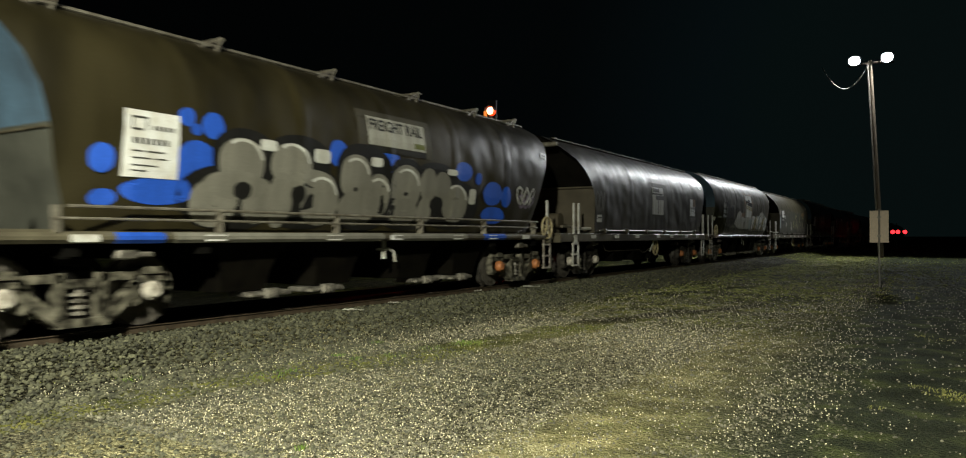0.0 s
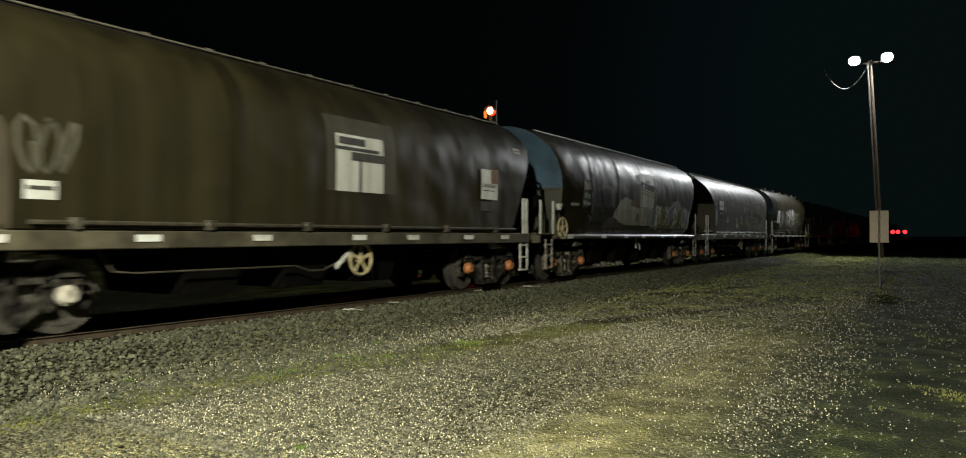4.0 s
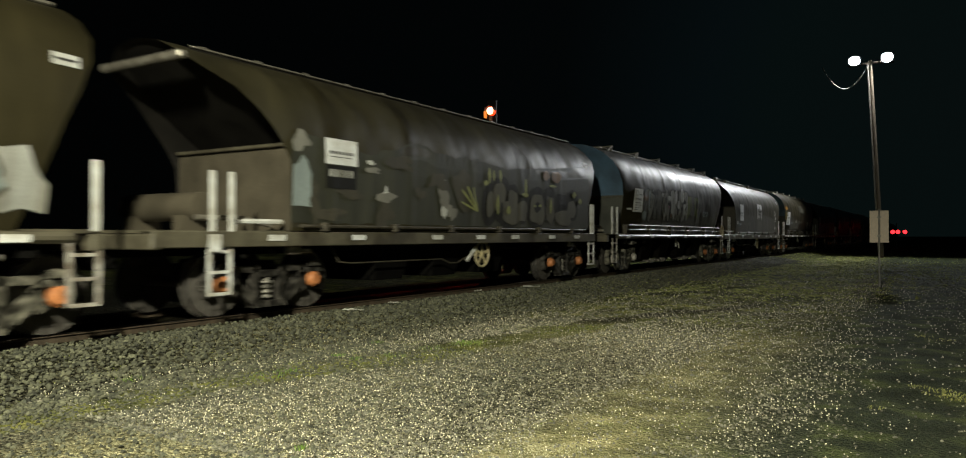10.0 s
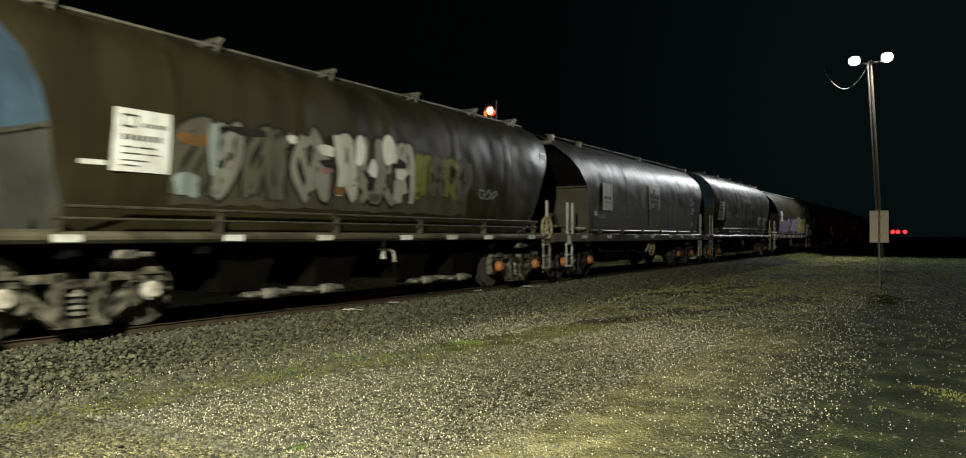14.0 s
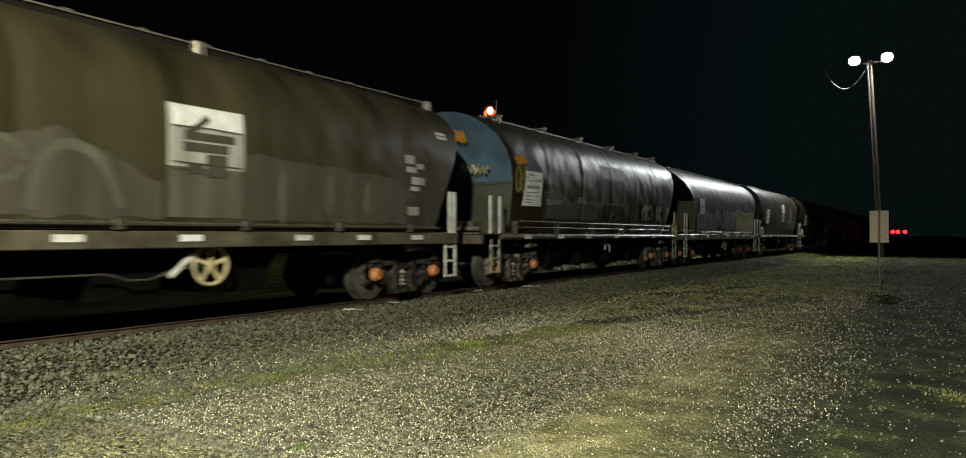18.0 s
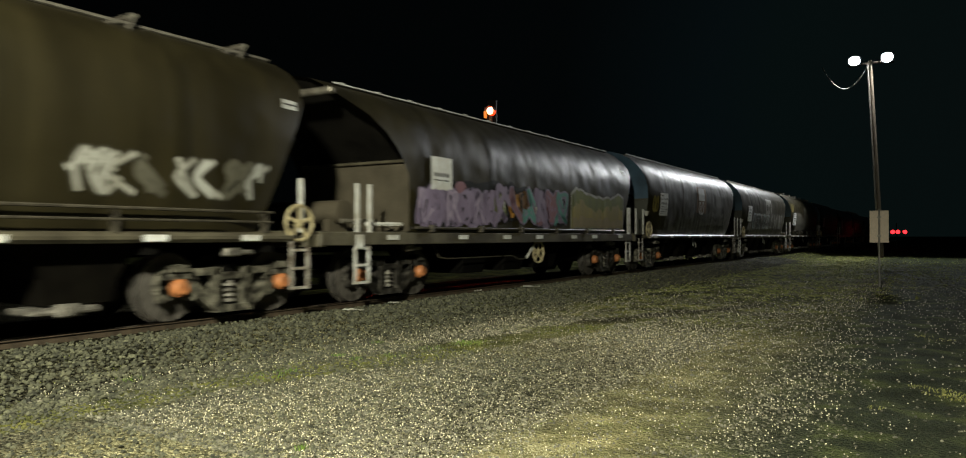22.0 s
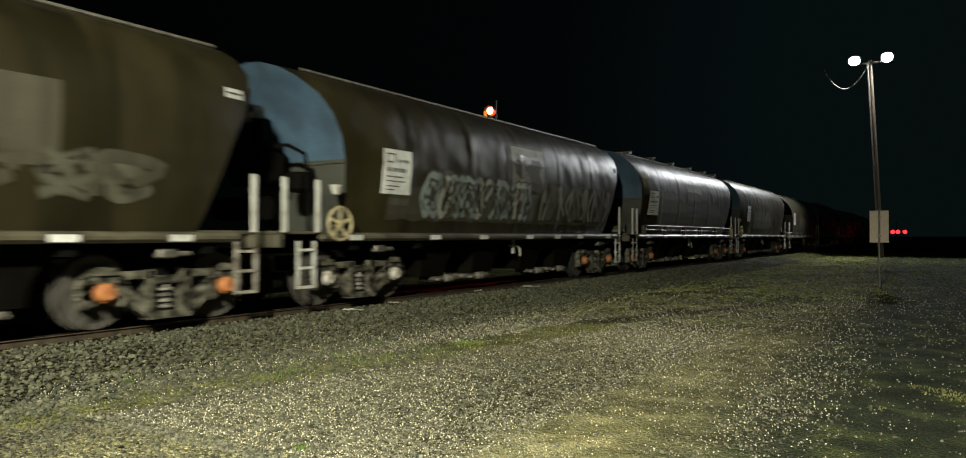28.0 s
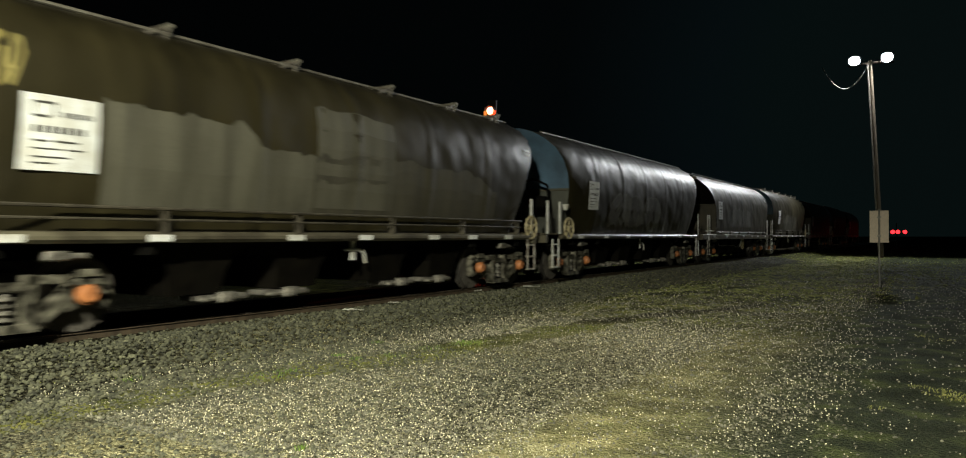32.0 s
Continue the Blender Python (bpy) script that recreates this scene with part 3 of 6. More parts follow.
def wheelset_mesh():
    """Two flanged wheels on an axle, about its middle."""
    bm = bmesh.new()
    tube(bm, (-1.02, 0, 0), (1.02, 0, 0), 0.075, 12)
    for s in (1, -1):
        for x, r, w in ((0.80, 0.46, 0.13), (0.725, 0.49, 0.03)):
            vs = set(tube(bm, (s * (x - w / 2), 0, 0), (s * (x + w / 2), 0, 0), r, 32))
            for f in bm.faces:
                if f.verts[0] in vs and len(f.verts) == 4:
                    f.material_index = 1
        tube(bm, (s * 0.86, 0, 0), (s * 0.875, 0, 0), 0.37, 32)
        tube(bm, (s * 0.86, 0, 0), (s * 0.90, 0, 0), 0.13, 16)
        for k in range(3):
            a = 2 * math.pi * k / 3
            tube(bm, (s * 0.872, 0.25 * math.cos(a), 0.25 * math.sin(a)), (s * 0.880, 0.25 * math.cos(a), 0.25 * math.sin(a)), 0.035, 10)
    return bm


KIT = {}


def kit(name, make, mat, parent, label="", m=None, smooth=0.0):
    """A part whose mesh is made once and shared by all that need it."""
    key = name + label + (mat.name if not isinstance(mat, tuple) else mat[0].name)
    if key not in KIT:
        KIT[key] = part(name, make(), mat, parent, label, smooth)
        ob = KIT[key]
        if m is not None:
            ob.matrix_basis = m
        return ob
    return same_part(KIT[key], parent, m)


WHEELSETS = []


def bogie(wagon, y, cap, index, cast, inset):
    def bolster():
        bm = bmesh.new()
        box(bm, -0.95, 0.95, -0.20, 0.20, 0.50, 0.78, 0.03)
        tube(bm, (0, 0, 0.78), (0, 0, 0.98), 0.22, 14)
        return bm

    b = kit("bogie", bolster, FRAME_DARK, wagon, m=pose(0, y, 0))
    say = "dusty cast side frame" if cast is BOGIE else "dark cast side frame with deck shade in its colour"
    kit("side_frame", lambda: side_frame_mesh(0.93, 1.09), cast, b, say, pose(-inset, 0, 0), smooth=30)
    kit("side_frame", lambda: side_frame_mesh(0.93, 1.09), cast, b, say, pose(inset, 0, 0, 0, 0, 180))
    kit("spring", lambda: spring_mesh(1.10), GATE, b, "coil spring", pose(-inset, 0, 0))
    def bolster_end():
        bm = bmesh.new()
        box(bm, 0.9, 1.07, -0.2, 0.2, 0.53, 0.64, 0.02)
        return bm
    kit("bolster_end", bolster_end, cast, b, "", pose(-inset, 0, 0))
    for s in (-1, 1):
        w = kit("wheelset", wheelset_mesh, (WHEEL, TREAD), b, "steel wheels on an axle", pose(0, s * 0.89, 0.46), smooth=35)
        WHEELSETS.append((w, index, s * 0.89))
        def capm():
            bm = bmesh.new()
            tube(bm, (0.95, 0, 0), (1.13, 0, 0), 0.125, 16)
            tube(bm, (1.13, 0, 0), (1.19, 0, 0), 0.115, 16, 0.085)
            for k in range(3):
                a = 2 * math.pi * k / 3 + 0.5
                tube(bm, (1.17, 0.06 * math.cos(a), 0.06 * math.sin(a)), (1.20, 0.06 * math.cos(a), 0.06 * math.sin(a)), 0.016, 6)
            return bm
        kit("axle_box", capm, cap, b, "rusty orange axle cap" if cap is CAP_ORANGE else "pale axle cap", pose(-inset, s * 0.89, 0.46), smooth=40)
        def adapter():
            bm = bmesh.new()
            box(bm, 0.93, 1.11, -0.17, 0.17, 0.56, 0.66, 0.02)
            return bm
        kit("adapter", adapter, cast, b, "", pose(-inset, s * 0.89, 0))
    return b


def handwheel():
    """A spoked brake wheel in the y-z plane, about its middle."""
    bm = bmesh.new()
    n, ro = 24, 0.27
    rim = [[bm.verts.new((0.026 * math.sin(b), (ro + 0.026 * math.cos(b)) * math.cos(2 * math.pi * i / n), (ro + 0.026 * math.cos(b)) * math.sin(2 * math.pi * i / n))) for b in (0, 1.05, 2.09, 3.14, 4.19, 5.24)] for i in range(n)]
    for i in range(n):
        for j in range(6):
            bm.faces.new((rim[i][j], rim[i][(j + 1) % 6], rim[(i + 1) % n][(j + 1) % 6], rim[(i + 1) % n][j]))
    for i in range(5):
        a = 2 * math.pi * i / 5 + 0.3
        beam(bm, (0.05 * math.cos(a), 0.05 * math.sin(a)), (ro * math.cos(a), ro * math.sin(a)), 0.05, -0.012, 0.012)
    tube(bm, (-0.10, 0, 0), (0.03, 0, 0), 0.06, 10)
    return bm


def ladder():
    """Hanging steps below the deck, about its top middle."""
    bm = bmesh.new()
    for y in (-0.17, 0.17):
        box(bm, -0.012, 0.012, y - 0.03, y + 0.03, -0.72, 0.02)
    for z in (-0.70, -0.40, -0.12):
        box(bm, -0.05, 0.02, -0.17, 0.17, z - 0.02, z + 0.02)
    return bm


def post():
    """A flat upright grab bar, about its foot."""
    bm = bmesh.new()
    box(bm, -0.02, 0.02, -0.045, 0.045, 0, 0.84, 0.008)
    return bm


def chute(y0, y1, yb):
    """A discharge hopper under the tank: a trough that narrows to its gate."""
    bm = bmesh.new()
    rings = []
    for z, x, u in ((1.10, 1.12, 1.0), (1.0, 1.09, 0.56), (0.87, 1.06, 0.26), (0.65, 1.0, 0.07), (0.34, 0.92, 0.0)):
        a, b = (yb - 0.42) + (y0 - yb + 0.42) * u, (yb + 0.42) + (y1 - yb - 0.42) * u
        rings.append([bm.verts.new(p) for p in ((x, a, z), (x, b, z), (-x, b, z), (-x, a, z))])
    bm.faces.new(rings[0]), bm.faces.new(rings[-1])
    for top, low in zip(rings, rings[1:]):
        for i in range(4):
            j = (i + 1) % 4
            bm.faces.new((top[i], top[j], low[j], low[i]))
    return bm


def gate():
    """The sliding gate and its crank below a hopper."""
    bm = bmesh.new()
    box(bm, 0.55, 0.98, -0.42, 0.42, 0.24, 0.32, 0.015)
    box(bm, 0.96, 1.06, -0.12, 0.16, 0.20, 0.36, 0.02)
    tube(bm, (1.00, -0.36, 0.27), (1.00, 0.40, 0.27), 0.035, 8)
    tube(bm, (1.06, 0.02, 0.28), (1.12, 0.02, 0.28), 0.06, 8)
    return bm


def coupler():
    bm = bmesh.new()
    box(bm, -0.09, 0.09, 0.02, 0.75, 0.70, 0.90, 0.02)
    box(bm, -0.16, 0.14, -0.08, 0.20, 0.66, 0.96, 0.04)
    pipe(bm, [(0.35, 0.5, 0.85), (0.36, 0.25, 0.62), (0.34, 0.0, 0.5)], 0.025)
    return bm

# ------------------------------------------------------------------ grain wagons: assembly


CODES = [(0.12, 0.15, 0.70, 0.90), (0.12, 0.40, 0.88, 0.91), (0.37, 0.40, 0.72, 0.90), (0.12, 0.32, 0.70, 0.73)]
CODES += [(0.50 + 0.085 * k, 0.55 + 0.085 * k, 0.72, 0.79) for k in range(5)] + [(0.14 + 0.10 * k, 0.20 + 0.10 * k, 0.50, 0.59) for k in range(7)]
CODES += [(0.14, 0.34, 0.38, 0.405), (0.40, 0.72, 0.38, 0.405), (0.14, 0.5, 0.28, 0.30), (0.56, 0.8, 0.28, 0.30), (0.14, 0.6, 0.17, 0.19), (0.14, 0.42, 0.09, 0.11)]
FEW = [(0.12 + 0.11 * k, 0.19 + 0.11 * k, 0.40, 0.52) for k in range(7)] + [(0.12, 0.5, 0.28, 0.31), (0.56, 0.8, 0.28, 0.31)]


def build_wagon(index, style, body_mat, label):
    shape = "open" if style == "platform" else "round"
    cap, cap2 = CAP_ORANGE, (CAP_GREY if index in (1, 2, 5, 10) else CAP_ORANGE)
    wagon = thing("grain_wagon", pose(TRACK_X, 0, RAIL_Z), label, "freight wagon", "wagons of the grain train")
    # open ends: the hood's shade is in the slope sheet's colour
    end_low = END_LOW if shape == "round" else SOOT_SHADE
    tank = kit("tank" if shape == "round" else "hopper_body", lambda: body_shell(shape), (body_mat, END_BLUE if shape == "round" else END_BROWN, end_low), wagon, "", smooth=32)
    for y in SEAMS:
        key = f"seam{shape}{y}"
        if key not in KIT:
            KIT[key] = part("seam", seam(shape, y), body_mat, tank, smooth=60)
        else:
            o = same_part(KIT[key], tank)

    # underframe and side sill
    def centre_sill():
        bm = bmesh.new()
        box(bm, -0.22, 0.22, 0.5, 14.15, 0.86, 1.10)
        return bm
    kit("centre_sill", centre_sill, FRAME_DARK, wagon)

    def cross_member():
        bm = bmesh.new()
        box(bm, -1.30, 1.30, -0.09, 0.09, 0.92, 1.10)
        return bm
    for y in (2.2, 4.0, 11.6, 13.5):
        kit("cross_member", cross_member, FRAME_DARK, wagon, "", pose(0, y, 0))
    if shape == "round":
        def sill():
            bm = bmesh.new()
            box(bm, 1.27, 1.41, 1.3, 14.0, 1.07, 1.20, 0.045)
            box(bm, 1.10, 1.28, 2.0, 13.7, 1.10, 1.215)
            return bm
        kit("side_sill", sill, SILL, wagon, "scuffed pale side sill", smooth=30)
        o = kit("side_sill", sill, SILL, wagon, "scuffed pale side sill", pose(0, 15.3, 0, 0, 0, 180))
    else:
        def sill():
            bm = bmesh.new()
            box(bm, 1.33, 1.41, 0.38, 14.28, 1.00, 1.22, 0.012)
            box(bm, 1.18, 1.33, 0.38, 14.28, 1.14, 1.215)
            return bm
        kit("deck_sill", sill, SILL, wagon, "scuffed deep side sill", smooth=30)
        kit("deck_sill", sill, SILL, wagon, "scuffed deep side sill", pose(0, 14.66, 0, 0, 0, 180))

    def deck():
        bm = bmesh.new()
        box(bm, -1.33, 1.33, 0.38, 2.7 if shape == "open" else 2.0, 1.19, 1.235)
        return bm
    kit("platform_deck" if shape == "open" else "end_deck", deck, SILL, wagon, "steel end platform")

    def rear_deck():
        bm = bmesh.new()
        box(bm, -1.33, 1.33, 13.5, 14.28, 1.19, 1.235)
        return bm
    kit("rear_deck", rear_deck, SILL, wagon, "steel end platform")

    def headstock():
        bm = bmesh.new()
        box(bm, -1.38, 1.40, 0.36, 0.50, 0.98, 1.18, 0.015)
        return bm
    kit("headstock", headstock, SILL, wagon)
    kit("headstock", headstock, SILL, wagon, "", pose(0, 14.66, 0, 0, 0, 180))

    # reflective patches on the sill
    def reflector():
        bm = bmesh.new()
        box(bm, 1.401, 1.412, -0.17, 0.17, -0.045, 0.045, 0.004)
        return bm
    for k, y in enumerate((2.3, 4.3, 6.3, 8.1, 9.8, 11.4, 13.1)):
        kit("reflector", reflector, (WHITE, PLATE)[k % 2], wagon, "pale reflective patch", pose(0.012 if shape == "open" else 0.002, y + 0.1 * ((index * 7 + k * 3) % 5 - 2), 1.13))

    # couplers, bogies
    kit("coupler", coupler, FRAME_DARK, wagon, "knuckle coupler with air hose")
    kit("coupler", coupler, FRAME_DARK, wagon, "knuckle coupler with air hose", pose(0, WAGON, 0, 0, 0, 180))
    cast, inset = (DECK_SHADED, 0.07) if style == "platform" else (BOGIE, 0.0)
    bogie(wagon, 2.62 if style != "bracket" else 2.45, cap2, index, cast, inset)
    bogie(wagon, 13.05, cap, index, cast, inset)

    # hoppers
    if shape == "round":
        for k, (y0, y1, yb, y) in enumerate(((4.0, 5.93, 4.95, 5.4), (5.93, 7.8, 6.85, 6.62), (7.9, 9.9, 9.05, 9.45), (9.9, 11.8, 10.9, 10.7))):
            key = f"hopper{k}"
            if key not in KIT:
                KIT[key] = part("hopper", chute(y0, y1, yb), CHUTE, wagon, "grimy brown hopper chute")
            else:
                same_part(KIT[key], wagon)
            kit("hopper_gate", gate, GATE, wagon, "worn sliding gate", pose(0, y, 0))
        def crank():
            bm = bmesh.new()
            box(bm, 1.10, 1.13, -0.04, 0.05, 0.74, 1.10)
            pipe(bm, [(1.14, -0.20, 0.92), (1.14, 0.14, 0.92), (1.14, 0.27, 0.86), (1.14, 0.30, 0.68)], 0.024)
            return bm
        kit("release_lever", crank, WHITE, wagon, "white release lever", pose(0, 7.98, 0))
    else:
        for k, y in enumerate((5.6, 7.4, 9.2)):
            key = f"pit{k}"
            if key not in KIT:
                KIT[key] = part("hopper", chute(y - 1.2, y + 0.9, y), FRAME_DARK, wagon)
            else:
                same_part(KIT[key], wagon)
        def brakegear():
            bm = bmesh.new()
            tube(bm, (0.7, 6.0, 0.72), (0.7, 7.0, 0.72), 0.19, 14)
            return bm
        kit("brake_rigging", brakegear, FRAME_DARK, wagon, "brake cylinder", smooth=40)
        def trainpipe():
            bm = bmesh.new()
            pipe(bm, [(1.15, 3.8, 0.98), (1.15, 4.0, 0.72), (1.15, 4.3, 0.69), (1.15, 7.0, 0.69), (1.15, 7.3, 0.60), (1.15, 7.6, 0.60), (1.15, 7.9, 0.70), (1.15, 8.4, 0.76)], 0.014)
            return bm
        kit("train_pipe", trainpipe, DRAB, wagon, "thin bent pipe under the sill", smooth=40)
        def tagplate():
            bm = bmesh.new()
            box(bm, 1.412, 1.424, -0.10, 0.10, -0.12, 0.12, 0.004)
            return bm
        kit("tag_plate", tagplate, WHITE, wagon, "small white tag on the sill", pose(0, 1.30, 1.06))
        kit("brake_wheel", handwheel, CREAM, wagon, "spoked cream brake wheel", pose(1.22, 8.2 if index == 8 else 8.45, 0.76), smooth=40)
        def lever():
            bm = bmesh.new()
            beam(bm, (-0.10, -0.10), (0.22, 0.16), 0.06, -0.015, 0.015)
            return bm
        kit("brake_lever", lever, WHITE, wagon, "", pose(1.24, 7.67 if index == 8 else 7.92, 0.74))

    # grab posts, steps
    fronts = {"platform": (1.30, 1.62), "bracket": (0.85, 1.25), "plain": (0.55, 1.25)}[style]
    rears = {"platform": (14.06, 14.22), "bracket": (14.1,), "plain": (14.22,)}[style]
    for y in fronts + rears:
        kit("grab_post", post, WHITE, wagon, "white upright grab bar", pose(1.36, y, 1.21))
    kit("step_ladder", ladder, STEP if index % 2 else WHITE, wagon, "chalky white step ladder", pose(1.36, fronts[-1] - 0.2 if style != "plain" else 1.0, 1.06))
    kit("step_ladder", ladder, STEP if index % 2 else WHITE, wagon, "chalky white step ladder", pose(1.36, 14.08, 1.06))

    def brake_box():
        bm = bmesh.new()
        box(bm, 1.14, 1.27, -0.22, 0.05, 0.87, 1.0, 0.02)
        box(bm, 1.16, 1.26, 0.05, 0.26, 0.89, 0.96, 0.015)
        return bm
    kit("load_valve", brake_box, GATE, wagon, "pale load valve above the bogie", pose(0, 13.0, 0))
    kit("load_valve", brake_box, GATE, wagon, "pale load valve above the bogie", pose(0, 3.0, 0))
    if style == "bracket":
        kit("brake_wheel", handwheel, CREAM, wagon, "spoked cream brake wheel", pose(1.38, 14.05, 1.36))
        def rails():
            bm = bmesh.new()
            pipe(bm, [(1.40, 2.1, 1.50), (1.40, 13.5, 1.50)], 0.022)
            pipe(bm, [(1.39, 1.95, 1.36), (1.39, 13.5, 1.36)], 0.018)
            for y in (2.0, 4.2, 6.5, 8.8, 11.1, 13.4):
                box(bm, 1.26, 1.40, y - 0.015, y + 0.015, 1.20, 1.51)
            return bm
        kit("pipe_rail", rails, PIPE if index == 1 else DRAB, wagon, "two long air pipes on stubs", smooth=40)
        def bracket():
            bm = bmesh.new()
            beam(bm, (-0.38, 3.86), (0.0, 4.06), 0.042, 0.75, 0.79)
            beam(bm, (0.0, 4.06), (-0.11, 3.80), 0.042, 0.75, 0.79)
            beam(bm, (0.0, 4.06), (-0.11, 3.96), 0.05, 0.10, 0.16)
            box(bm, 0.10, 0.80, -0.03, 0.03, 4.03, 4.07)
            return bm
        for y in (2.3, 4.67, 7.05, 9.5, 11.7, 13.5):
            kit("roof_bracket", bracket, PIPE, wagon, "pale roof walkway bracket", pose(0, y, 0))
    if shape == "round":
        def weld():
            bm = bmesh.new()
            y = lerp_table(ENDS["round"][0], 2.40)
            box(bm, -1.25, 1.25, y - 0.022, y + 0.01, 2.385, 2.41)
            return bm
        kit("end_weld", weld, SILL, wagon, "welded joint across the end plate")
        def roofpipe():
            bm = bmesh.new()
            pipe(bm, [(0.62, 1.6, 3.965), (0.62, 14.1, 3.965)], 0.028, 6)
            return bm
        kit("roof_pipe", roofpipe, PIPE, wagon, "pale roof edge pipe")
        def hose():
            bm = bmesh.new()
            pipe(bm, [(-0.32, 1.3, 3.72), (-0.25, 1.02, 3.62), (-0.05, 0.98, 3.38), (-0.02, 1.05, 3.05)], 0.07)
            box(bm, -0.18, 0.12, 0.98, 1.32, 3.12, 3.34, 0.05)
            return bm
        kit("end_hose", hose, GATE, wagon, "pale cloth-wrapped hose", smooth=40)
        def bar():
            bm = bmesh.new()
            pipe(bm, [(-1.15, 1.25, 3.35), (-0.5, 1.15, 3.66), (-0.3, 1.2, 3.7)], 0.06)
            return bm
        kit("end_bar", bar, PIPE, wagon, "bent steel bar", smooth=40)
        if style == "plain":
            def valve():
                bm = bmesh.new()
                box(bm, -0.55, 0.30, 1.0, 1.62, 2.0, 2.75, 0.10)
                tube(bm, (0.02, 1.2, 2.6), (0.02, 1.2, 3.12), 0.12, 10)
                return bm
            kit("brake_valve", valve, FRAME_DARK, wagon, "dark brake valve", smooth=40)
            def tank2():
                bm = bmesh.new()
                tube(bm, (-0.85, 1.15, 1.62), (0.30, 1.15, 1.62), 0.20, 16)
                return bm
            kit("air_tank", tank2, FRAME_DARK, wagon, "dark air tank", smooth=40)
            def hoop():
                bm = bmesh.new()
                pipe(bm, [(0.2, 1.25, 2.62), (0.62, 1.3, 2.66), (0.92, 1.4, 2.5), (0.95, 1.45, 1.9), (0.95, 1.45, 1.24)], 0.032)
                return bm
            kit("end_pipe", hoop, FRAME_DARK, wagon, "bent brake pipe", smooth=40)
            def box3():
                bm = bmesh.new()
                box(bm, 0.50, 0.86, 1.30, 1.72, 1.88, 2.22, 0.06)
                return bm
            kit("relay_box", box3, FRAME_DARK, wagon, "black relay box")
            def horn():
                bm = bmesh.new()
                tube(bm, (1.30, 1.72, 1.84), (1.30, 1.72, 2.0), 0.05, 8, 0.10)
                return bm
            kit("release_cap", horn, WHITE, wagon, "small white cap", smooth=40)
        else:
            def low():
                bm = bmesh.new()
                box(bm, 0.35, 0.80, 0.95, 1.45, 1.24, 1.5, 0.05)
                return bm
            kit("valve_box", low, END_BROWN, wagon, "brown valve box")
            def across():
                bm = bmesh.new()
                pipe(bm, [(-0.9, 0.8, 1.32), (1.1, 0.8, 1.32)], 0.045)
                return bm
            kit("cross_pipe", across, PIPE, wagon, "pale cross pipe", smooth=40)
    if style == "plain":
        kit("brake_wheel", handwheel, CREAM, wagon, "spoked cream brake wheel", pose(1.40, 1.72, 1.36))
    if style == "platform":
        def walkway():
            bm = bmesh.new()
            box(bm, 0.10, 0.60, 1.5, 14.1, 3.86, 3.875)
            # dark strip drawn for the shaded gap under the walkway's edge
            box(bm, 0.585, 0.60, 1.5, 14.1, 3.74, 3.86)
            return bm
        up = 0.05 if index == 6 else 0.0
        kit("roof_walkway", walkway, SOOT_SHADE, wagon, "dark steel roof walkway with shade in its colour", pose(0, 0, up))
        def edge():
            bm = bmesh.new()
            box(bm, 0.595, 0.635, 1.5, 14.1, 3.868, 3.896, 0.008)
            for i in range(13):
                y = 1.7 + i * 1.02
                box(bm, 0.60, 0.64, y - 0.05, y + 0.05, 3.894, 3.912)
            return bm
        kit("walkway_edge", edge, PLATE if index == 8 else PIPE, wagon, "pale steel edge of the roof walkway", pose(0, 0, up))
        if index == 6:
            def lower_edge():
                bm = bmesh.new()
                box(bm, 0.605, 0.635, 1.5, 14.1, 3.79, 3.81)
                return bm
            kit("walkway_rail", lower_edge, PIPE, wagon, "lower pale rail of the roof walkway")
        def ledge():
            bm = bmesh.new()
            box(bm, -1.34, 1.34, 2.66, 2.745, 2.53, 2.585, 0.01)
            return bm
        kit("slope_ledge", ledge, SILL, wagon, "narrow ledge under the slope sheet")
        def crossbar():
            bm = bmesh.new()
            box(bm, -0.95, 0.95, 1.06, 1.20, 3.60, 3.72, 0.03)
            return bm
        kit("roof_end_bar", crossbar, PIPE, wagon, "pale roof end bar")
        def platform_gear():
            bm = bmesh.new()
            tube(bm, (-0.9, 1.55, 1.58), (0.85, 1.55, 1.58), 0.21, 18)
            box(bm, -0.7, -0.5, 1.3, 1.8, 1.23, 1.45)
            box(bm, 0.5, 0.7, 1.3, 1.8, 1.23, 1.45)
            return bm
        kit("air_reservoir", platform_gear, END_BROWN, wagon, "horizontal air reservoir", smooth=40)
        for q, p in enumerate(([(1.0, 1.3, 1.42), (1.0, 2.1, 1.42), (1.05, 2.6, 1.32)], [(1.18, 1.75, 1.37), (1.28, 2.6, 1.37)])):
            def rod():
                bm = bmesh.new()
                pipe(bm, p, 0.04)
                return bm
            kit("brake_rod" if q else "brake_pipe", rod, WHITE if q else PIPE, wagon, "pale rod over the deck", smooth=40)
        if index == 6:
            def stand():
                bm = bmesh.new()
                box(bm, 0.60, 0.74, -0.09, 0.09, 3.72, 3.96, 0.02)
                return bm
            for y in (1.7, 3.55, 8.65, 14.2):
                kit("walkway_stand", stand, PIPE, wagon, "stubby walkway stand", pose(0, y, 0))
        def lowpipe():
            bm = bmesh.new()
            pipe(bm, [(1.40, 2.9, 1.31), (1.40, 13.6, 1.31)], 0.03)
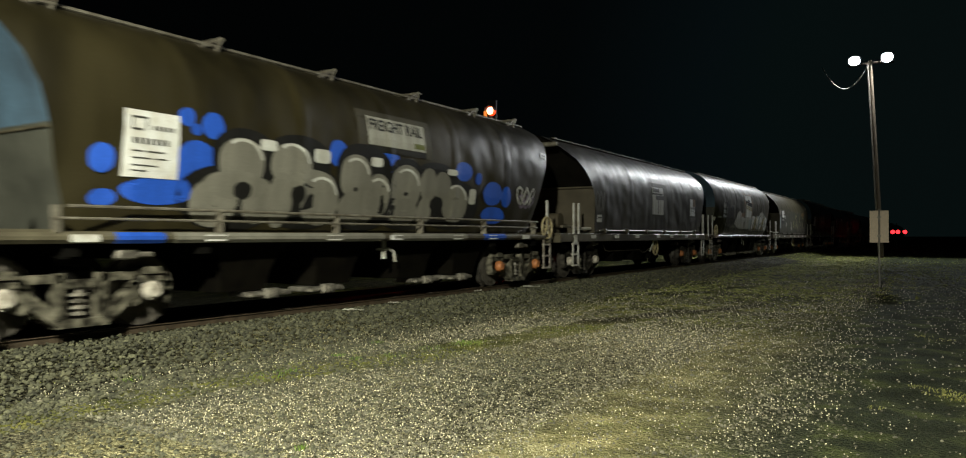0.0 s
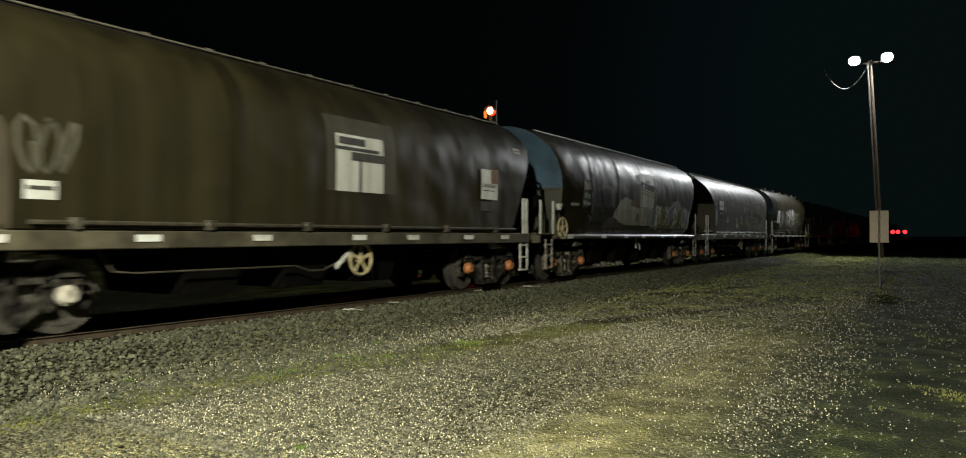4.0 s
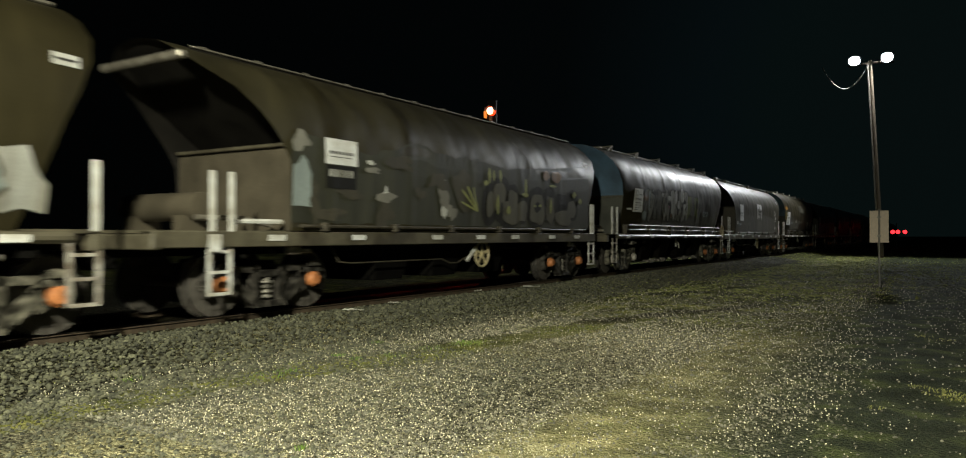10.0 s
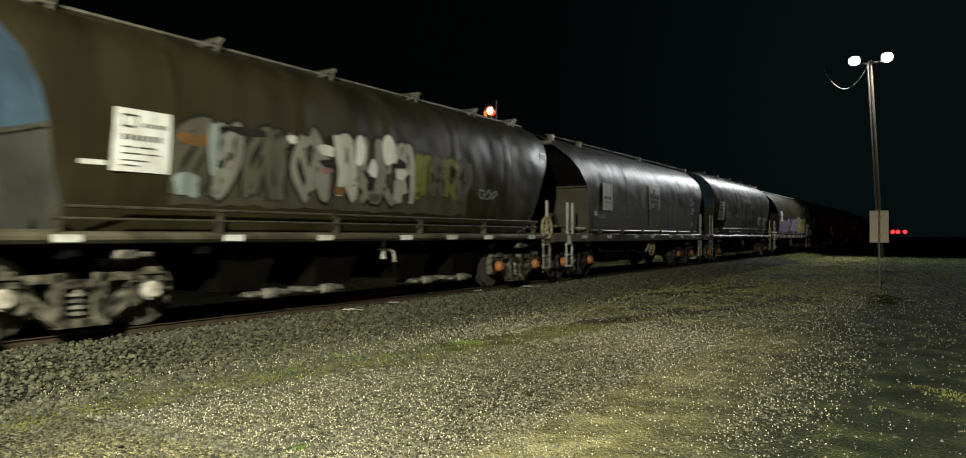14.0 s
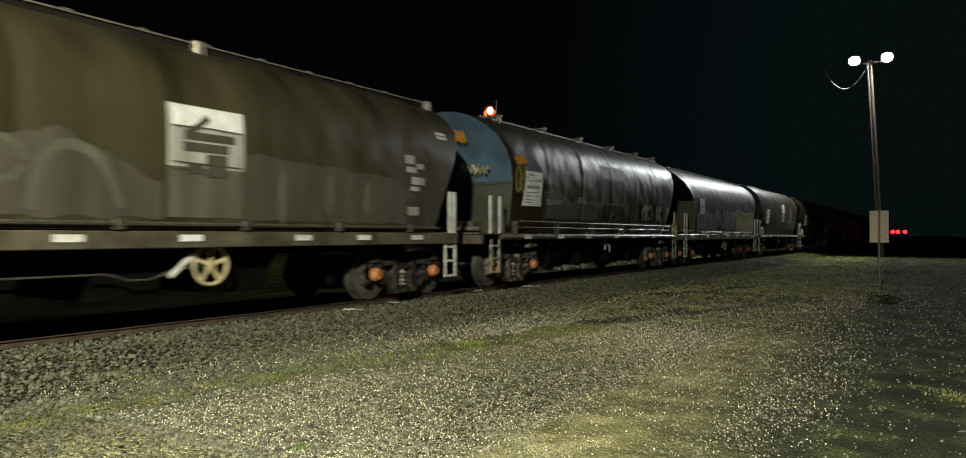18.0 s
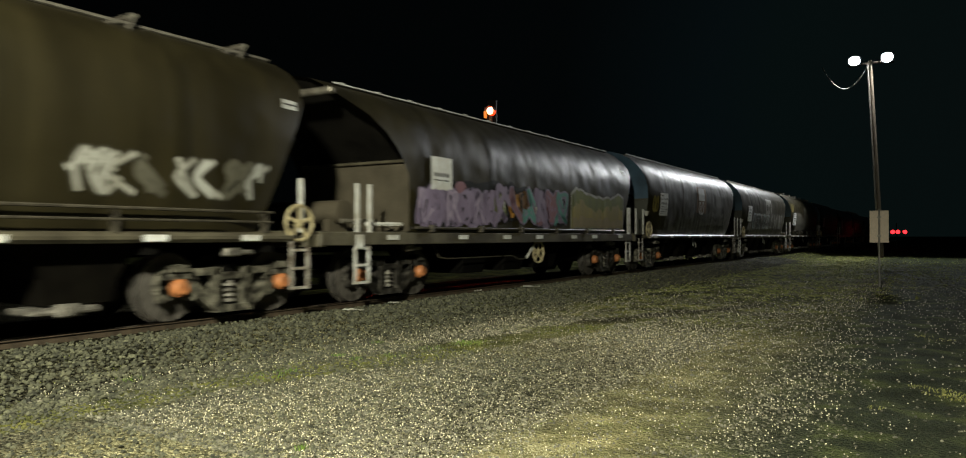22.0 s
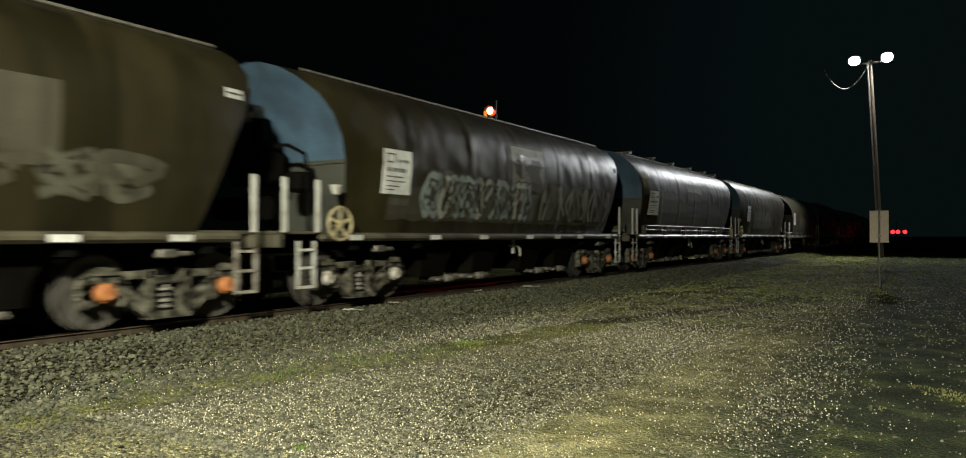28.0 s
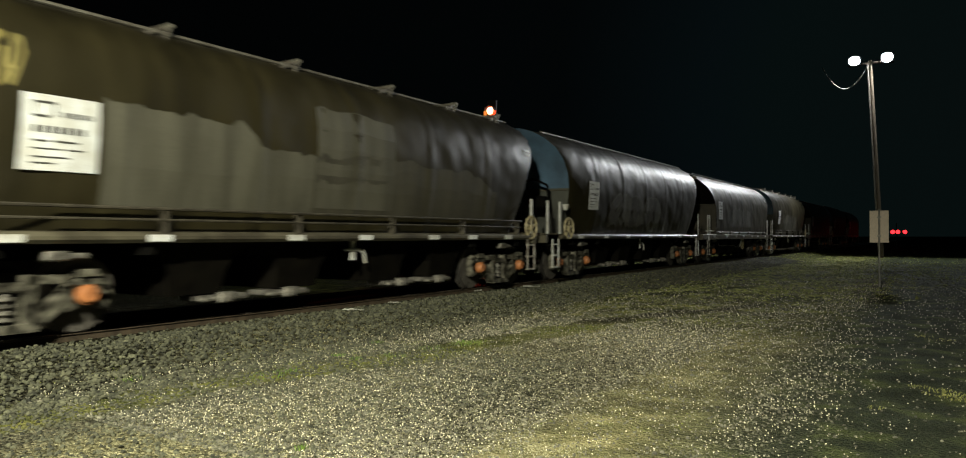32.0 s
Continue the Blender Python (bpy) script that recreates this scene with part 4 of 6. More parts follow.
            for y in (3.4, 5.2, 7.0, 8.9, 10.8, 12.7):
                box(bm, 1.33, 1.45, y - 0.06, y + 0.06, 1.23, 1.37, 0.01)
            return bm
        kit("pipe_rail", lowpipe, DRAB, wagon, "low air pipe with clamps", smooth=40)
    return wagon


B, G = BODY_BROWN, BODY_GREY
TRAIN = [  # style, paint, what sets it apart
    ("platform", B, "grimy brown grain hopper wagon on the rails"),
    ("bracket", B, "brown grain hopper with silver and blue graffiti lettering"),
    ("platform", B, "dark brown open-ended grain hopper with one white panel"),
    ("plain", B, "brown barrel grain hopper with white and yellow painted patches"),
    ("platform", G, "grey-brown open-ended grain hopper with faded green graffiti"),
    ("bracket", B, "brown barrel grain hopper with grey sprayed lettering"),
    ("platform", G, "greyed open-ended grain hopper with two white panels"),
    ("bracket", BODY_DARK, "dark barrel grain hopper with scribbled teal end"),
    ("platform", B, "brown open-ended grain hopper with purple and green graffiti"),
    ("plain", B, "dark brown barrel grain hopper with blue end"),
    ("plain", B, "brown barrel grain hopper with pale sprayed lettering"),
    ("bracket", B, "brown barrel grain hopper with grey painted-over patches"),
    ("plain", B, "dark barrel grain hopper with blue end"),
    ("platform", G, "grey-brown open-ended grain hopper"),
    ("bracket", B, "brown barrel grain hopper with pale sprayed patch"),
    ("platform", B, "dark open-ended grain hopper"),
    ("plain", G, "grimy barrel grain hopper"),
    ("platform", B, "grimy open-ended grain hopper"),
]
WAGONS = [build_wagon(i, *row) for i, row in enumerate(TRAIN)]
NUDGE = [0.0, -0.05, -0.06, -0.06, 0.08, 0.5, 0.1, 0.5, 0.2, 0.05, -0.1, 0.03] + [0.05] * (len(TRAIN) - 12)

# ------------------------------------------------------------------ paint on the wagons


def paint(name, base, second=None, rough=0.5):
    return material(name, base, second or tuple(c * 0.75 for c in base), rough, 0, 3.5, 45, 0.1, True)


BLUE_P = paint("blue_spray_paint", (0.02, 0.10, 0.62))
SILVER_P = paint("silver_spray_paint", (0.205, 0.202, 0.182), (0.145, 0.142, 0.128), 0.45)
BLACK_P = paint("black_spray_paint", (0.012, 0.012, 0.012))
SMOKE_P = paint("smoky_spray_paint", (0.011, 0.011, 0.009), (0.020, 0.019, 0.016))
WASH_P = paint("green_grey_cover_paint", (0.041, 0.042, 0.030), (0.023, 0.024, 0.017), 0.6)
WHITE_P = paint("white_spray_paint", (0.60, 0.62, 0.64), (0.40, 0.40, 0.38))
GREY_P = paint("grey_cover_paint", (0.090, 0.086, 0.066), (0.056, 0.053, 0.040), 0.6)
DULL_P = paint("dull_cover_paint", (0.060, 0.055, 0.039), (0.036, 0.033, 0.024), 0.6)
CHALK_P = paint("chalky_cover_paint", (0.40, 0.41, 0.40), (0.22, 0.215, 0.19), 0.6)
PURPLE_P = paint("lilac_spray_paint", (0.27, 0.22, 0.35), (0.18, 0.145, 0.24))
GREEN_P = paint("olive_spray_paint", (0.15, 0.165, 0.035), (0.09, 0.105, 0.022))
YELLOW_P = paint("ochre_spray_paint", (0.30, 0.25, 0.075), (0.21, 0.18, 0.07))
CYAN_P = paint("pale_cyan_spray_paint", (0.26, 0.31, 0.32), (0.16, 0.19, 0.20))
PINK_P = paint("pink_spray_paint", (0.24, 0.12, 0.16))
ORANGE_P = paint("orange_spray_paint", (0.46, 0.22, 0.03))
TAN_P = paint("tan_spray_paint", (0.27, 0.22, 0.13), (0.20, 0.165, 0.085))
LILAC_P = paint("pale_lilac_spray_paint", (0.42, 0.36, 0.50), (0.30, 0.25, 0.38))
TEAL_P = paint("teal_spray_paint", (0.10, 0.28, 0.27))
LIME_P = paint("lime_spray_paint", (0.25, 0.27, 0.09))
RUST_P = paint("rust_stain", (0.16, 0.085, 0.03))


def shape_of(i):
    return "open" if TRAIN[i][0] == "platform" else "round"


def marks(i, mat, rows, lift=0.007, power=2.4, wob=0.18, name="spray_mark", label=""):
    """Single sprayed shapes on wagon i: rows of y, z and the half sizes."""
    for k, (y, z, ry, rz) in enumerate(rows):
        bm = bmesh.new()
        blob(bm, shape_of(i), y, z, ry, rz, lift + 0.0007 * (k % 6), power, wob, seed=i * 13 + k * 3.7, seg=26)
        part(name, bm, mat, WAGONS[i], label)


def letters(i, rows, fills, edge, lift=0.007, seed=0):
    """Graffiti letters on wagon i, each an outline, a fill and a squiggle."""
    r = random.Random(100 + i + seed)
    s = shape_of(i)
    for k, (y, z, ry, rz) in enumerate(rows):
        bm = bmesh.new()
        turn = r.uniform(-0.35, 0.35)
        blob(bm, s, y, z, ry * 1.05, rz * 1.05, lift, 2.8, 0.45, turn, seed=i + k * 2.3)
        n0 = len(bm.faces)
        blob(bm, s, y + r.uniform(-0.04, 0.04), z - 0.02, ry * 0.84, rz * 0.82, lift + 0.004, 2.8, 0.5, turn, seed=i + k * 2.3)
        n1 = len(bm.faces)
        for _ in range(2):
            a = r.uniform(0, 6.28)
            pts = []
            for q in range(7):
                a += r.uniform(0.35, 0.9)
                pts.append((y + ry * 0.55 * math.cos(a) * r.uniform(0.4, 1.0), z + rz * 0.62 * math.sin(a)))
            stroke(bm, s, pts, 0.035 + 0.03 * r.random(), lift + 0.008)
        for j, f in enumerate(bm.faces):
            f.material_index = 0 if j < n0 else 1 if j < n1 else 2
        part("graffiti_letter", bm, (edge, fills[k % len(fills)], edge if k % 3 else WHITE_P), WAGONS[i])


def tag(i, y0, y1, z0, z1, n, fills, edge, thick=0.13, lift=0.010, seed=0):
    """n sprayed letters side by side: fat bent strokes over a darker or paler outline."""
    r = random.Random(500 + i * 31 + seed)
    s = shape_of(i)
    w = (y1 - y0) / n
    for k in range(n):
        c = y0 + w * (k + 0.5)
        bm = bmesh.new()
        lines = []
        for q in range(r.choice((2, 2, 3))):
            ctrl = [Vector((c + w * r.choice((-0.48, -0.2, 0.1, 0.45)) + r.uniform(-0.04, 0.04), z0 + (z1 - z0) * v, 0)) for v in r.choice(((0.95, 0.5, 0.05), (0.05, 0.6, 0.95, 0.5), (0.1, 0.9, 0.75, 0.2), (0.5, 0.95, 0.5, 0.05, 0.4)))]
            pts = []
            for a in range(len(ctrl) - 1):
                p0, p1, p2, p3 = ctrl[max(0, a - 1)], ctrl[a], ctrl[a + 1], ctrl[min(len(ctrl) - 1, a + 2)]
                for v in range(5):
                    u = v / 5
                    e = p1 + 0.5 * u * (p2 - p0 + u * (2 * p0 - 5 * p1 + 4 * p2 - p3 + u * (3 * (p1 - p2) + p3 - p0)))
                    pts.append((e.x, e.y))
            pts.append((ctrl[-1].x, ctrl[-1].y))
            lines.append(pts)
        for q, pts in enumerate(lines):
            stroke(bm, s, pts, thick * 1.75, lift + 0.001 * q + 0.0005 * (k % 2))
        cut = len(bm.faces)
        for q, pts in enumerate(lines):
            stroke(bm, s, pts, thick, lift + 0.004 + 0.002 * q)
        for j, f in enumerate(bm.faces):
            f.material_index = 0 if j < cut else 1
        part("graffiti_letter", bm, (edge, fills[k % len(fills)]), WAGONS[i])


def panel(i, y0, y1, z0, z1, mat=PLATE, rows=None, lift=0.008, name="painted_panel", label=""):
    bm = bmesh.new()
    patch(bm, shape_of(i), y0, y1, z0, z1, lift, 8, max(4, int((y1 - y0) / 0.07)))
    p = part(name, bm, mat, WAGONS[i], label)
    if rows:
        for a, b, c, d in rows:
            bm = bmesh.new()
            patch(bm, shape_of(i), y0 + a * (y1 - y0), y0 + b * (y1 - y0), z0 + c * (z1 - z0), z0 + d * (z1 - z0), lift + 0.006, 3, max(2, int((b - a) * (y1 - y0) / 0.07)))
            part("stencil_mark", bm, INK, p)
    return p


DATA = "white painted data panel with dark stencilling"


def data_panel(i, y0, y1, z0, z1, rows=None):
    panel(i, y0, y1, z0, z1, PLATE, rows or CODES, 0.020, "data_panel", DATA)


def lettering(i, parent, words, y, z, width, height, mat, lift):
    """Painted words on the side of wagon i, their foot at z."""
    data = bpy.data.curves.new("words", "FONT")
    data.body, data.size = words, 1.0
    data.offset = 0.025
    ob = bpy.data.objects.new("words", data)
    scene.collection.objects.link(ob)
    me = bpy.data.meshes.new_from_object(ob.evaluated_get(bpy.context.evaluated_depsgraph_get()))
    bpy.data.objects.remove(ob)
    us, vs = [v.co.x for v in me.vertices], [v.co.y for v in me.vertices]
    bm = bmesh.new()
    bm.from_mesh(me)
    for v in bm.verts:
        u, w = (v.co.x - min(us)) / (max(us) - min(us)), (v.co.y - min(vs)) / (max(vs) - min(vs))
        v.co = skin(shape_of(i), y + width * u, z + height * w, lift)
    return part("lettering", bm, mat, parent, "black painted capital letters")


def squiggle(i, mat, y, z, w, h, n, thick=0.05, seed=0):
    r = random.Random(seed + i)
    for k in range(n):
        bm = bmesh.new()
        y0 = y + w * k / n
        pts = [(y0 + w / n * (0.5 + 0.45 * math.cos(q * 0.9 + k)) * r.uniform(0.8, 1.1), z + h * (0.5 + 0.5 * math.sin(q * 0.8 + k * 1.7))) for q in range(9)]
        stroke(bm, shape_of(i), pts, thick, 0.011)
        part("spray_scrawl", bm, mat, WAGONS[i])


def smear(i, mat, bottom, tops, lift=0.006, rag=0.06, label=""):
    """Rolled-on cover paint on wagon i with a ragged upper edge through the points tops (y, z)."""
    bm = bmesh.new()
    n = int((tops[-1][0] - tops[0][0]) / 0.09)
    cols = []
    for k in range(n + 1):
        y = tops[0][0] + (tops[-1][0] - tops[0][0]) * k / n
        for (ya, za), (yb, zb) in zip(tops, tops[1:]):
            if ya <= y <= yb + 1e-6:
                z = za + (zb - za) * (y - ya) / (yb - ya)
                break
        z += rag * (noise.noise((y * 2.1, i, 1.0)) + 0.7 * noise.noise((y * 6.5, i, 4.0)))
        lo = bottom + 0.5 * rag * noise.noise((y * 3.0, i, 9.0))
        cols.append([bm.verts.new(skin(shape_of(i), y, lo + (max(z, lo + 0.03) - lo) * j / 5, lift)) for j in range(6)])
    for a, b in zip(cols, cols[1:]):
        for j in range(5):
            bm.faces.new((a[j], b[j], b[j + 1], a[j + 1]))
    part("cover_paint", bm, mat, WAGONS[i], label)


def sill_paint(i, y0, y1, mat):
    bm = bmesh.new()
    box(bm, 1.30, 1.414, y0, y1, 1.066, 1.204, 0.045)
    part("sill_paint", bm, mat, WAGONS[i])


# silver lettering between blue bubbles
marks(1, BLUE_P, [(2.53, 2.09, 0.15, 0.18), (3.62, 2.71, 0.13, 0.12), (4.03, 2.64, 0.18, 0.18), (3.76, 2.56, 0.09, 0.08), (3.80, 2.06, 0.36, 0.36), (3.27, 1.72, 0.5, 0.17),
                  (6.47, 2.5, 0.22, 0.22), (7.81, 2.49, 0.25, 0.22), (10.19, 2.48, 0.31, 0.2), (10.77, 2.37, 0.12, 0.13), (11.39, 2.08, 0.4, 0.26), (11.98, 2.04, 0.22, 0.24), (2.6, 1.62, 0.15, 0.11), (11.5, 1.6, 0.5, 0.2)], 0.006, 2.0, 0.08)
marks(1, BLACK_P, [(4.58, 2.26, 0.56, 0.42), (4.40, 1.70, 0.88, 0.45), (5.61, 2.3, 0.68, 0.39), (5.75, 1.76, 0.85, 0.50), (7.13, 2.26, 0.70, 0.46), (7.2, 1.72, 0.78, 0.47), (8.29, 2.04, 0.58, 0.54), (9.24, 2.09, 0.8, 0.5), (9.85, 1.78, 0.95, 0.5), (8.4, 1.6, 0.8, 0.34)], 0.010, 2.3, 0.06)
marks(1, SILVER_P, [(4.53, 2.19, 0.40, 0.35), (4.12, 1.62, 0.40, 0.33), (4.86, 1.66, 0.28, 0.33), (4.45, 1.87, 0.54, 0.2), (5.46, 2.22, 0.42, 0.33), (5.29, 1.70, 0.24, 0.42), (6.12, 1.70, 0.42, 0.38), (5.85, 2.0, 0.55, 0.2), (6.9, 2.16, 0.38, 0.37),
                    (7.02, 1.64, 0.48, 0.3), (7.50, 1.86, 0.32, 0.38)], 0.014, 2.2, 0.06)
marks(1, SILVER_P, [(8.29, 2.04, 0.45, 0.43), (8.29, 1.60, 0.42, 0.24), (8.98, 2.13, 0.26, 0.32), (9.95, 1.80, 0.46, 0.38), (9.45, 2.12, 0.28, 0.30), (8.92, 1.62, 0.22, 0.28)], 0.014, 2.2, 0.06)
marks(1, BLACK_P, [(4.57, 1.80, 0.16, 0.13), (5.64, 1.80, 0.15, 0.13), (9.29, 1.77, 0.22, 0.15), (8.29, 1.93, 0.05, 0.04), (6.91, 1.94, 0.05, 0.04), (4.52, 1.42, 0.07, 0.17), (5.60, 1.43, 0.08, 0.18)], 0.018, 2.0, 0.1)
marks(1, WHITE_P, [(4.99, 2.48, 0.16, 0.08), (6.09, 2.42, 0.18, 0.11), (7.42, 2.44, 0.16, 0.08), (9.75, 2.43, 0.17, 0.06), (10.55, 1.98, 0.13, 0.16)], 0.018, 5.0, 0.0)
for y, z, r in ((4.53, 2.19, 0.36), (5.46, 2.22, 0.36), (6.12, 1.76, 0.36), (6.9, 2.16, 0.33), (7.5, 1.9, 0.28), (8.29, 2.04, 0.38), (9.95, 1.84, 0.38)):
    bm = bmesh.new()
    stroke(bm, "round", [(y + r * math.cos(a / 10), z + r * 0.88 * math.sin(a / 10)) for a in range(2, 24, 2)], 0.045, 0.020)
    part("highlight", bm, WHITE_P, WAGONS[1])
sill_paint(1, 2.64, 3.37, BLUE_P), sill_paint(1, 3.44, 7.7, SILVER_P), sill_paint(1, 7.9, 10.4, SILVER_P), sill_paint(1, 11.0, 12.0, BLUE_P)
data_panel(1, 2.75, 3.5, 1.88, 2.7)
panel(1, 6.95, 9.05, 2.62, 3.34, DULL_P, None, 0.006)
panel(1, 7.18, 8.88, 2.62, 2.73, SMOKE_P, None, 0.009)
board = panel(1, 7.2, 8.85, 2.74, 3.24, CHALK_P, None, 0.012)
lettering(1, board, "FREIGHT RAIL", 7.25, 3.00, 1.52, 0.20, BLACK_P, 0.017)
panel(1, 8.5, 8.82, 2.78, 2.88, GREEN_P, None, 0.016)
squiggle(1, WHITE_P, 12.45, 1.9, 0.95, 0.4, 3, 0.07)
squiggle(1, PURPLE_P, 12.55, 1.82, 0.9, 0.3, 3, 0.05, 4)

panel(2, 7.44, 9.2, 1.9, 3.15, DULL_P, None, 0.005)
panel(2, 7.65, 8.85, 1.9, 2.85, WHITE_P, [(0.0, 0.9, 0.72, 0.78), (0.3, 1.0, 0.55, 0.70), (0.05, 0.6, 0.82, 0.95), (0.46, 0.52, 0.0, 0.55)])
panel(2, 2.85, 3.2, 1.56, 1.77, WHITE_P, [(0.1, 0.9, 0.5, 0.7)], 0.008, "small_label")
squiggle(2, GREY_P, 2.75, 1.85, 0.7, 0.6, 3, 0.06)
data_panel(2, 12.1, 12.78, 1.95, 2.6, FEW)
panel(2, 12.1, 12.75, 1.70, 1.9, INK)
panel(2, 12.5, 12.82, 2.3, 2.62, RUST_P, None, 0.022)

panel(3, 7.3, 9.3, 2.1, 3.3, RUST_P, None, 0.005)
panel(3, 6.75, 7.27, 2.1, 2.3, RUST_P, None, 0.012)
panel(3, 7.58, 8.95, 2.12, 3.22, WHITE_P)
panel(3, 7.38, 7.58, 1.42, 3.16, GREY_P), panel(3, 8.97, 9.18, 2.17, 3.17, GREY_P)
for q, (w, m, dz) in enumerate(((0.20, BLACK_P, 0.0), (0.05, YELLOW_P, -0.17), (0.05, YELLOW_P, -0.27))):
    bm = bmesh.new()
    stroke(bm, "round", [(7.6 + 1.33 * k / 8, 2.86 + dz - 0.12 * k / 8) for k in range(9)], w, 0.013 + q * 0.002)
    part("logo_stripe", bm, m, WAGONS[3])
marks(3, BLACK_P, [(8.3, 2.95, 0.22, 0.08)], 0.015)
smear(3, CHALK_P, 1.50, [(5.35, 1.72), (5.56, 2.03), (5.86, 2.29), (6.26, 2.37), (6.75, 2.30), (7.06, 2.08), (7.73, 2.13), (8.59, 2.16), (8.99, 2.05), (9.57, 1.91)], 0.007, 0.07)
smear(3, DULL_P, 1.38, [(4.6, 1.55), (5.3, 1.75), (6.3, 1.52)], 0.0095, 0.05)
smear(3, CHALK_P, 1.42, [(8.9, 2.05), (10.03, 2.12), (10.77, 2.25), (11.67, 2.48), (12.2, 2.25), (13.45, 2.12), (13.75, 1.76)], 0.0065, 0.16)
marks(3, YELLOW_P, [(9.55, 1.75, 0.4, 0.3), (10.2, 1.75, 0.3, 0.32), (11.2, 1.72, 0.45, 0.3)], 0.009, 2.6, 0.4)
marks(3, CYAN_P, [(8.95, 1.82, 0.42, 0.3), (10.7, 2.1, 0.4, 0.14), (12.3, 1.95, 0.4, 0.26)], 0.010, 2.2, 0.5)
tag(3, 9.2, 13.3, 1.45, 2.2, 8, (WHITE_P, YELLOW_P, WHITE_P, CYAN_P), GREY_P, 0.13, 0.012)
panel(3, 3.02, 3.75, 1.96, 2.73, INK), panel(3, 4.3, 5.35, 1.85, 2.64, DULL_P)
for k in range(6):
    panel(3, 3.08 + 0.11 * k, 3.15 + 0.11 * k, 2.45 + 0.02 * (k % 2), 2.68 - 0.03 * (k % 3), CHALK_P, None, 0.013, "sprayed_bar")
for y0, y1, z0, z1 in ((3.08, 3.30, 2.22, 2.36), (3.34, 3.5, 2.2, 2.34), (3.06, 3.25, 2.03, 2.14), (3.3, 3.56, 2.02, 2.1), (3.6, 3.72, 2.2, 2.42)):
    panel(3, y0, y1, z0, z1, CYAN_P, None, 0.013, "sprayed_bar")
panel(3, 2.45, 2.8, 1.98, 2.06, CYAN_P, None, 0.009, "sprayed_bar")
marks(3, BLACK_P, [(3.85, 2.45, 0.22, 0.42), (4.02, 2.1, 0.3, 0.35), (3.7, 2.0, 0.22, 0.22), (4.75, 2.2, 0.34, 0.28), (4.95, 2.08, 0.3, 0.2), (4.55, 2.35, 0.2, 0.16)], 0.02, 2.2, 1.2)
marks(3, SMOKE_P, [(4.0, 1.7, 0.5, 0.16), (4.7, 1.75, 0.5, 0.12)], 0.012, 2.4, 0.8)

data_panel(4, 3.41, 4.17, 2.32, 2.74, FEW)
panel(4, 3.44, 4.15, 1.93, 2.30, BLACK_P, None, 0.014)
for k in range(5):
    panel(4, 3.50 + 0.12 * k, 3.58 + 0.12 * k, 2.12, 2.24, CHALK_P, None, 0.019, "small_label")
smear(4, WASH_P, 1.36, [(2.7, 2.7), (3.5, 2.72), (4.32, 2.58), (5.1, 2.66), (5.96, 2.95), (6.45, 2.8), (7.23, 2.74), (8.11, 2.82)], 0.0045, 0.10)
smear(4, WASH_P, 1.36, [(8.0, 2.76), (9.27, 2.68), (10.6, 2.79), (12.1, 2.92), (13.85, 3.12)], 0.0048, 0.03)
smear(4, CYAN_P, 1.62, [(2.73, 2.25), (2.95, 2.42), (3.12, 2.1)], 0.008, 0.1)
marks(4, SILVER_P, [(2.87, 2.65, 0.18, 0.14), (4.94, 1.84, 0.25, 0.08), (6.7, 1.94, 0.18, 0.26), (7.03, 1.61, 0.16, 0.14), (4.6, 2.3, 0.20, 0.05)], 0.0135, 2.2, 0.9)
marks(4, WHITE_P, [(4.94, 1.90, 0.16, 0.04), (4.94, 1.95, 0.03, 0.10), (4.5, 2.42, 0.10, 0.04), (6.75, 1.62, 0.10, 0.12)], 0.013, 1.8, 0.6)
marks(4, DULL_P, [(4.89, 1.58, 0.24, 0.2), (3.55, 1.51, 0.3, 0.09), (3.96, 1.85, 0.3, 0.08), (5.96, 1.94, 0.14, 0.10), (5.4, 2.5, 0.4, 0.12), (6.5, 2.2, 0.3, 0.15), (3.2, 1.75, 0.12, 0.3), (7.4, 2.1, 0.35, 0.3)], 0.012, 2.2, 1.1)
marks(4, SMOKE_P, [(8.51, 1.86, 0.37, 0.44), (8.98, 1.99, 0.42, 0.50), (9.48, 2.03, 0.34, 0.30), (9.99, 1.78, 0.36, 0.33), (10.71, 1.86, 0.50, 0.50), (11.39, 1.90, 0.40, 0.45), (12.22, 1.84, 0.65, 0.42), (12.73, 1.97, 0.40, 0.38), (9.4, 1.68, 0.56, 0.34)], 0.009, 2.4, 0.25)
marks(4, GREY_P, [(8.51, 1.86, 0.16, 0.26), (8.90, 2.02, 0.27, 0.32), (9.42, 1.69, 0.44, 0.27), (9.51, 2.00, 0.21, 0.20), (9.99, 1.75, 0.24, 0.24), (10.71, 1.78, 0.37, 0.37), (11.44, 1.83, 0.25, 0.33), (12.22, 1.62, 0.50, 0.18), (12.73, 1.86, 0.27, 0.22)], 0.015, 2.6, 0.3)
marks(4, BLACK_P, [(10.72, 1.86, 0.16, 0.12), (12.3, 1.95, 0.12, 0.10), (9.0, 1.75, 0.05, 0.16)], 0.021, 2.2, 0.4)
